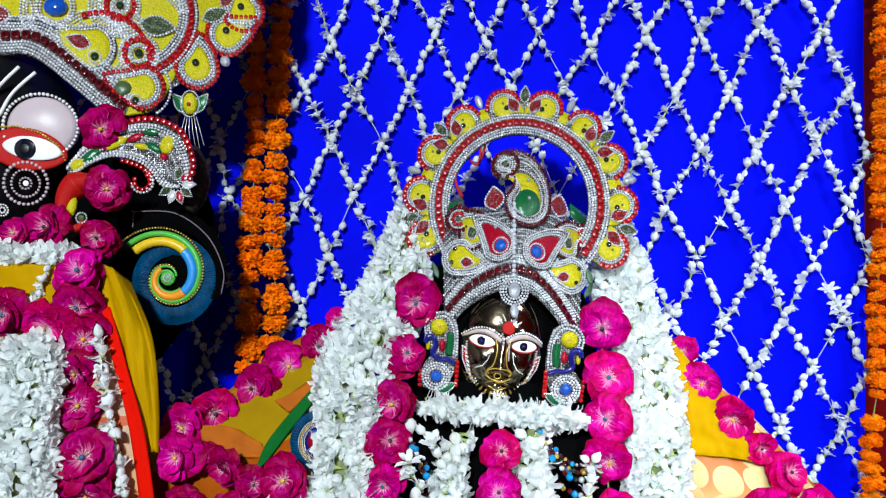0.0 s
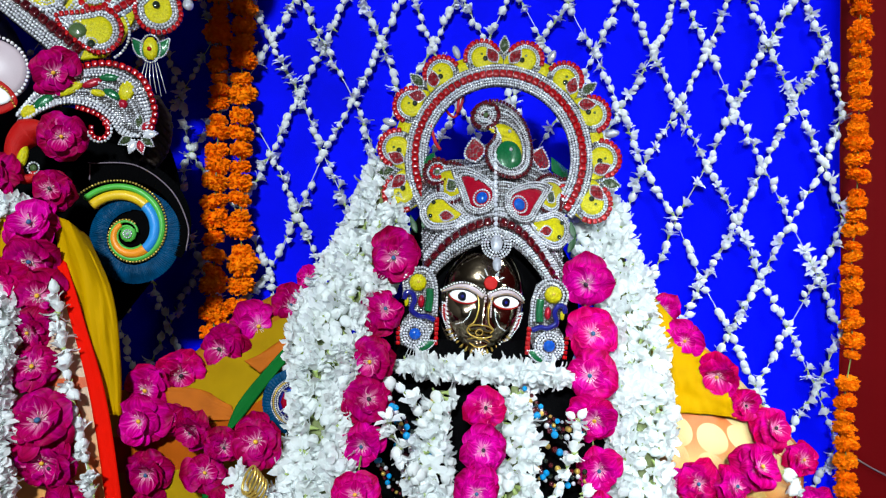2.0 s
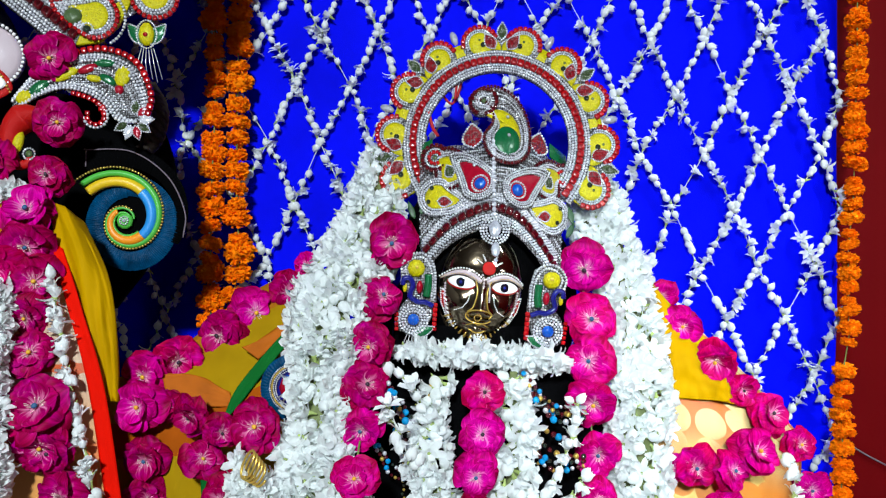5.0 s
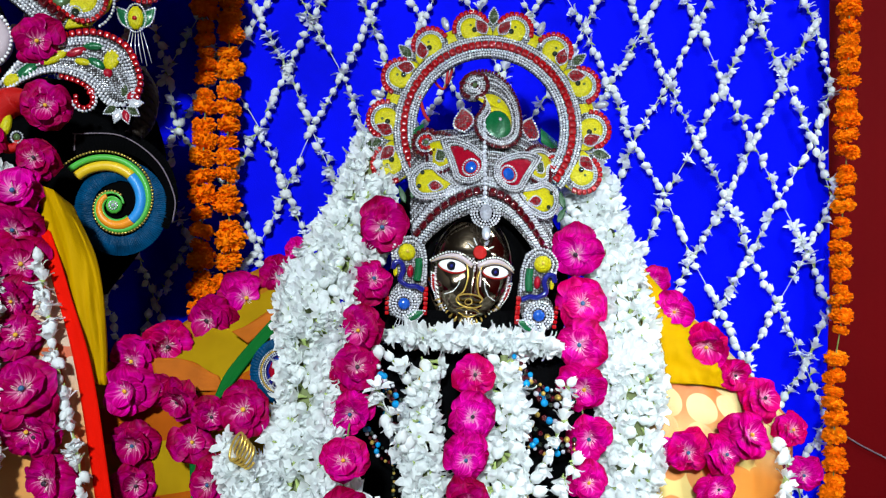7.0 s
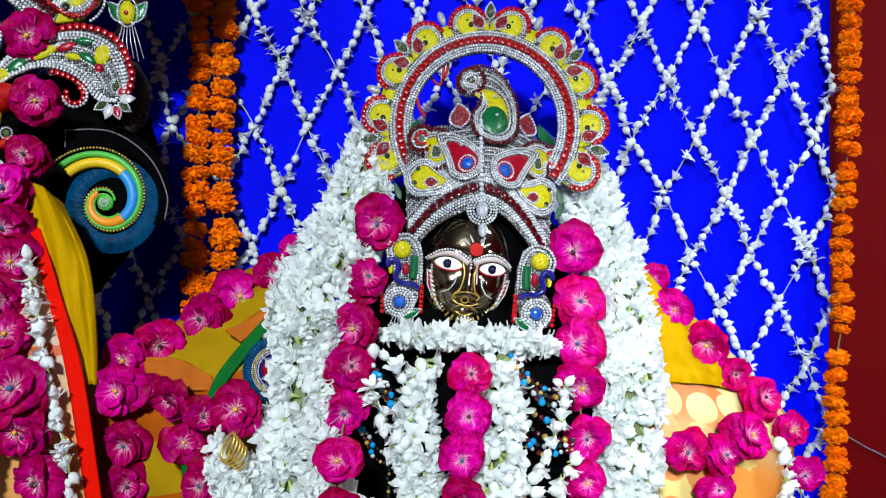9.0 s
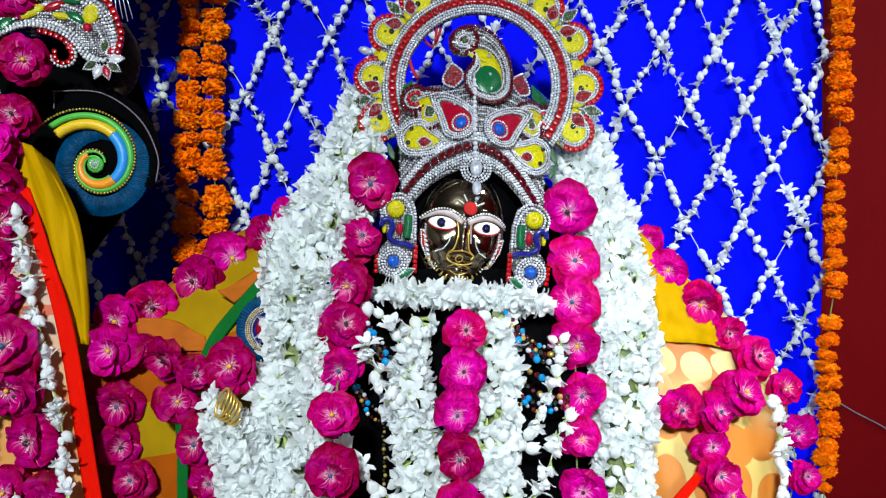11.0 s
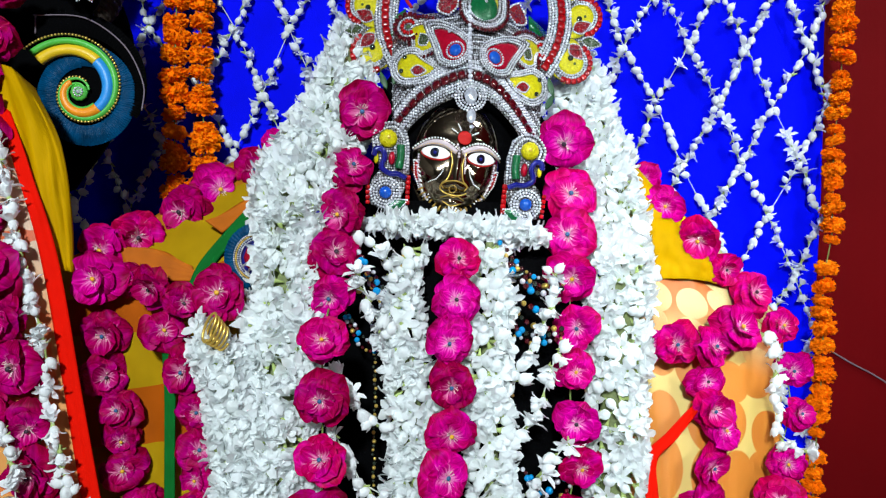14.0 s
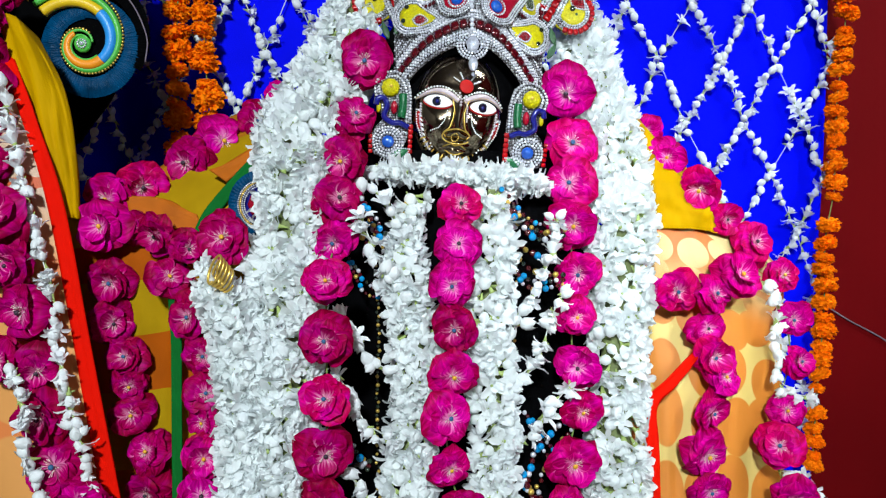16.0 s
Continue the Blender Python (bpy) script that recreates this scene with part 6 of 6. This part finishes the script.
paisley(root, LC, 54, -8, 38, 172, -0.4, M_YELLOW, 6, 1.9, edge=M_REDGEM, b=3.0)
part("leaf", dome(Geo(), LC, 20, -10, 16, 14, 7, 7), M_OLIVE, root)
stone(root, LC, 42, -32, 7, M_DARKGEM, 8, (10,))
for cx, cy in ((48, 54), (15, 142)):
    stone(root, LC, cx, cy, 8, M_DARKGEM, 5, (13, 17), b=2.6)
    part("stone_trim", gems(Geo(), LC, arc(cx, cy, 26, 0, 360, 40)[:-1], 5.2, 3, 2.1, closed=True), M_REDGEM, root, kind="stuff")
stone(root, LC, -102, 138, 23, M_BLUEGEM, 5, (28, 34), ry=18, b=3)
g = Geo()
for r, cx, cy, a0, a1 in ((56, -36, 66, -40, 150), (52, 15, 142, 150, 330), (58, 15, 142, 150, 330), (70, 70, 108, 20, 200), (76, 70, 108, 20, 200), (64, -102, 138, 100, 330), (31, 48, 54, 0, 360), (36, 48, 54, 0, 360), (31, 15, 142, 0, 360), (36, 15, 142, 0, 360), (50, 54, -8, -60, 160), (62, -36, 66, -40, 150), (68, -36, 66, -40, 150), (40, 15, 142, 150, 330), (46, 15, 142, 150, 330), (58, 70, 108, 20, 200), (64, 70, 108, 20, 200), (52, -102, 138, 100, 330), (58, -102, 138, 100, 330), (46, -190, 130, 0, 360), (52, -190, 130, 0, 360)):
    beads(g, LC, arc(cx, cy, r, a0, a1, 50), 2.9, 3, 2.0)
for cx, cy in ((-150, 210), (-40, 220), (60, 220), (-220, 230), (140, 200)):
    for r in (30, 36, 42):
        beads(g, LC, arc(cx, cy, r, 0, 360, 40), 2.8, 3, 2.0)
part("bead_trim", g, M_SILVER, root, kind="stuff")
leaf(root, LC, 52, 108, 66, 19, -8, M_LEAFGREEN, 6, b=2.8)
leaf(root, LC, -180, 118, 60, 16, 170, M_LEAFRED, 6, b=2.8)
part("stone_trim", gems(Geo(), LC, arc(-20, 40, 88, 5, 110, 40), 5.0, 4, 2.1), M_REDGEM, root, kind="stuff")
g = Geo()
for r in (92, 98, 104, 122):
    beads(g, LC, arc(34, 130, r, -72, 95, 60), 2.8, 4, 2.0)
part("bead_arch", g, M_SILVER, root, kind="stuff")
part("arch_plate", band(Geo(), LC, arc(34, 130, 88, -74, 95, 60), arc(34, 130, 126, -74, 95, 60), -6, 2), M_PLATE, root)
stone_row(root, LC, arc(34, 130, 113, -72, 95, 60), 5.6, 3, 2.15, M_REDGEM)
for a in (-51, -38, -29.5, -17, -8, 4, 12, 25, 34, 46, 55, 68, 77, 90):
    cx, cy = -80 + 372 * math.cos(radians(a)), 320 + 372 * math.sin(radians(a))
    paisley(root, LC, cx, cy, 40, a + 90 + (35 if a % 2 else -35), 0.5, M_YELLOW, 2, 1.6, edge=M_REDGEM, b=3.2)
    stone(root, LC, cx - 3, cy + 6, 7, M_DARKGEM, 6)
leaf(root, LC, 168, 118, 52, 13, 20, M_LEAFGREEN, 6, b=2.6)
leaf(root, LC, 205, 140, 50, 12, 60, M_LEAFRED, 6, b=2.6)
part("drop_stone", dome(Geo(), LC, 205, 42, 10, 10, 7, 0), M_CLEAR, root)

EO = Relief((-0.480, 1.222, 1.487), (0.000874, 0.000050, 0.000023), (-0.000067, 0.000100, 0.000913))
root = tagged(empty("ear_ornament", EO.o), "large jewelled peacock ear ornament, silver with yellow and green enamel", "ornament")
up = smooth_path([(-128, -22), (-95, 18), (-40, 46), (18, 56), (68, 34), (90, -18), (84, -50)], 10)
dn = smooth_path([(-132, -50), (-92, -22), (-50, -8), (-10, -16), (16, -34), (34, -58), (62, -62)], 10)
part("backing", band(Geo(), EO, dn, up, -6, 0), M_PLATE, root)
g = Geo()
for k in (0.03, 0.09, 0.16, 0.76, 0.83, 0.90):
    beads(g, EO, dn * (1 - k) + up * k, 3.0, 2, 2.0)
for k in (0.36, 0.58):
    beads(g, EO, (dn * (1 - k) + up * k)[6:50], 2.4, 2, 2.0)
part("bead_trim", g, M_SILVER, root, kind="stuff")
part("stone_trim", gems(Geo(), EO, up[22:] + (2, 3), 5.4, 2, 2.1), M_REDGEM, root, kind="stuff")
part("stone_trim", gems(Geo(), EO, np.concatenate([dn[24:42] - (0, 6), arc(2, -52, 14, 60, -200, 16)]), 4.0, 2, 2.2), M_REDGEM, root, kind="stuff")
part("curl", beads(Geo(), EO, arc(2, -52, 19, 80, -170, 30), 3.0, 2, 2.0), M_SILVER, root, kind="stuff")
for k, (x, y, rx, ry, a, m) in enumerate(((-88, -6, 20, 10, 35, M_GREEN), (-112, -22, 14, 12, 20, M_YELLOW), (-46, 16, 24, 9, 25, M_YELLOW), (-10, 26, 18, 7, 20, M_CRIMSON), (18, 36, 18, 7, 0, M_GREEN), (46, 14, 13, 18, -20, M_YELLOW), (22, 8, 16, 8, -30, M_GREEN), (0, 10, 14, 6, -10, M_YELLOW), (40, -8, 8, 8, 0, M_CRIMSON))):
    part("enamel", dome(Geo(), EO, x, y, rx, ry, 5, 1, ang=a), m, root)
for k in range(7):
    a = -150 + k * 38
    leaf(root, EO, 62 + 10 * math.cos(radians(a)), -58 + 10 * math.sin(radians(a)), 24, 7, a, (M_LEAFGREEN, M_SILVER, M_CRIMSON)[k % 3], 3)
g = Geo()
line = smooth_path([(-78, -52), (-104, -56), (-124, -74), (-132, -102), (-124, -128), (-106, -132), (-98, -118)], 10)
tube(g, EO.at(np.concatenate([line, np.full((len(line), 1), 8.0)], 1)), np.interp(np.linspace(0, 1, len(line)), (0, 0.2, 0.5, 1), (0.008, 0.022, 0.012, 0.004)), 12)
part("bird_head", g, M_VERMILION, root, "glossy red enamel bird head")
part("beak", dome(Geo(), EO, -116, -98, 9, 20, 7, 14, ang=-15), M_YELLOW, root)
stone(root, EO, -100, -116, 6, M_OLIVE, 12, (9,))

LO = Relief((-0.418, 1.262, 1.574), (0.000925, 0.000000, 0.000016), (-0.000027, 0.000000, 0.000931))
root = tagged(empty("lotus_pendant", LO.o), "green and yellow lotus pendant with silver chain tassels", "pendant")
for a, m in ((150, 1), (30, 1)):
    leaf(root, LO, 12 * math.cos(radians(a)) * 0.3, -16, 44, 11, a - (20 if a > 90 else -20), M_GREEN, 2)
part("centre", dome(Geo(), LO, 0, 0, 13, 20, 7, 3), M_YELLOW, root)
stone(root, LO, 0, -2, 4, M_REDGEM, 10)
part("bead_trim", beads(Geo(), LO, arc(0, 0, 16, 0, 360, 40, 23)[:-1], 2.0, 3, 2.0, closed=True), M_SILVER, root, kind="stuff")
for k in range(6):
    x = -16 + 6.5 * k
    part("chain", tube(Geo(), LO.at(np.array([(x * 0.6, -22, 0), (x, -45, 0), (x * 1.2 + 4, -78 + 5 * (k % 2), 0)])), 0.0007, 4), M_SILVER, root)

# ---- spiral ornament on black ----
cloth("black_cape", [[(-0.685, 1.330, 1.508), (-0.506, 1.320, 1.484), (-0.423, 1.340, 1.472)], [(-0.672, 1.310, 1.380), (-0.471, 1.300, 1.383), (-0.388, 1.330, 1.353)], [(-0.665, 1.300, 1.257), (-0.486, 1.300, 1.242), (-0.416, 1.330, 1.243)], [(-0.662, 1.300, 1.117), (-0.518, 1.300, 1.136), (-0.478, 1.330, 1.152)]], M_BLACKCLOTH, "black velvet cape behind the spiral ornament", fold=0.008, seed=20, category="cape")
SP = Relief((-0.444, 1.258, 1.289), (0.000831, 0.000000, 0.000014), (-0.000014, 0.000000, 0.000853))
root = tagged(empty("spiral_ornament", SP.o), "spiral padded ornament in green, orange and blue with feather fringe", "ornament")
part("backing", plate(Geo(), SP, arc(8, -6, 74, 0, 360, 41)[:-1], -9, -5, inset=0.02), M_BLACKCLOTH, root)
part("ruche", ruche(SP, 8, -6, (48, 50), (78, 88), 95, 455, 130, -3, 6), M_FEATHER, root, "dark blue gathered satin")
part("ruche", ruche(SP, 2, 0, (82, 100), (100, 146), -25, 128, 60, -6, 6), M_BLACKCLOTH, root, "black gathered satin")


def spiral_part(t0, t1, off, r, mat, name, w=4.0, n=60):
    t = np.linspace(t0, t1, n)
    rad = 14.6 * np.exp(0.209 * t)
    k = 1 + off
    p = np.stack([rad * k * np.cos(t), rad * k * np.sin(t), np.full(n, w)], 1)
    wid = r * SP.unit * np.clip(rad / 44, 0.4, 1.05)
    part(name, tube(Geo(), SP.at(p), wid, 10), mat, root)
    return p


spiral_part(2.2, 5.6, -0.12, 9.5, M_PIPEORANGE, "orange_roll", 5)
spiral_part(5.6, 7.3, -0.12, 9.5, M_PIPEBLUE, "blue_roll", 5)
spiral_part(7.3, 8.75, -0.10, 9.0, M_PIPEYEL, "yellow_roll", 5)
spiral_part(0.2, 8.75, 0.10, 5.5, M_PIPEGREEN, "green_roll", 4, 110)
spiral_part(0.2, 5.6, -0.30, 4.5, M_PIPEGREEN, "green_roll", 4, 80)
t = np.linspace(1.0, 8.75, 140)
rr = 14.6 * np.exp(0.209 * t) * 1.24
part("bead_trim", beads(Geo(), SP, np.stack([rr * np.cos(t), rr * np.sin(t)], 1), 2.5, 5, 2.3), M_GOLD, root, kind="stuff")
part("centre", dome(Geo(), SP, 0, 0, 15, 15, 6, 3), M_PIPEGREEN, root)
stone(root, SP, 0, 0, 4, M_CLEAR, 9, (7,))
line = smooth_path([(-70, 96), (-69, 124), (-66, 126), (12, 123), (76, 79), (107, 16), (104, -30)], 8)
part("piping", tube(Geo(), SP.at(np.concatenate([line, np.full((len(line), 1), 3.0)], 1)), 0.0011, 6), M_CABLE, root, "thin grey piping")
g = Geo()
for k in range(5):
    tt = np.linspace(0, 1, 24)
    line = smooth_path([(-0.434, 1.310, 1.510), (-0.412, 1.305, 1.470), (-0.416, 1.300, 1.424), (-0.435, 1.300, 1.397)], 8)
    ph = 2 * math.pi * k / 5
    s = np.linspace(0, 14, len(line))
    tube(g, line + 0.011 * np.stack([np.cos(s + ph), np.sin(s + ph), 0 * s], 1), 0.006, 5)
tagged(part("hair_braid", g, material("brown_cord", (0.022, 0.012, 0.006), 0.7, vary=0.4, scale=200, bump=0.6)), "dark brown twisted cord braid", "cord")

# pale bundle at the wall's foot
g = Geo()
v = BALL3[0].copy()
for i in range(len(v)):
    v[i] *= 1 + 0.12 * noise.noise(Vector(v[i] * 2.5)) + 0.05 * noise.noise(Vector(v[i] * 7))
b0 = np.array((1.020, 1.450, 0.432))
g.add(v * (0.15, 0.11, b0[2] - 0.40) + b0, BALL3[1])
tagged(part("bundle", g, material("grey_cotton", (0.42, 0.38, 0.40), 0.85, vary=0.2, scale=15, bump=0.5, bump_scale=250)), "pale grey cotton bundle standing by the red wall", "bundle")
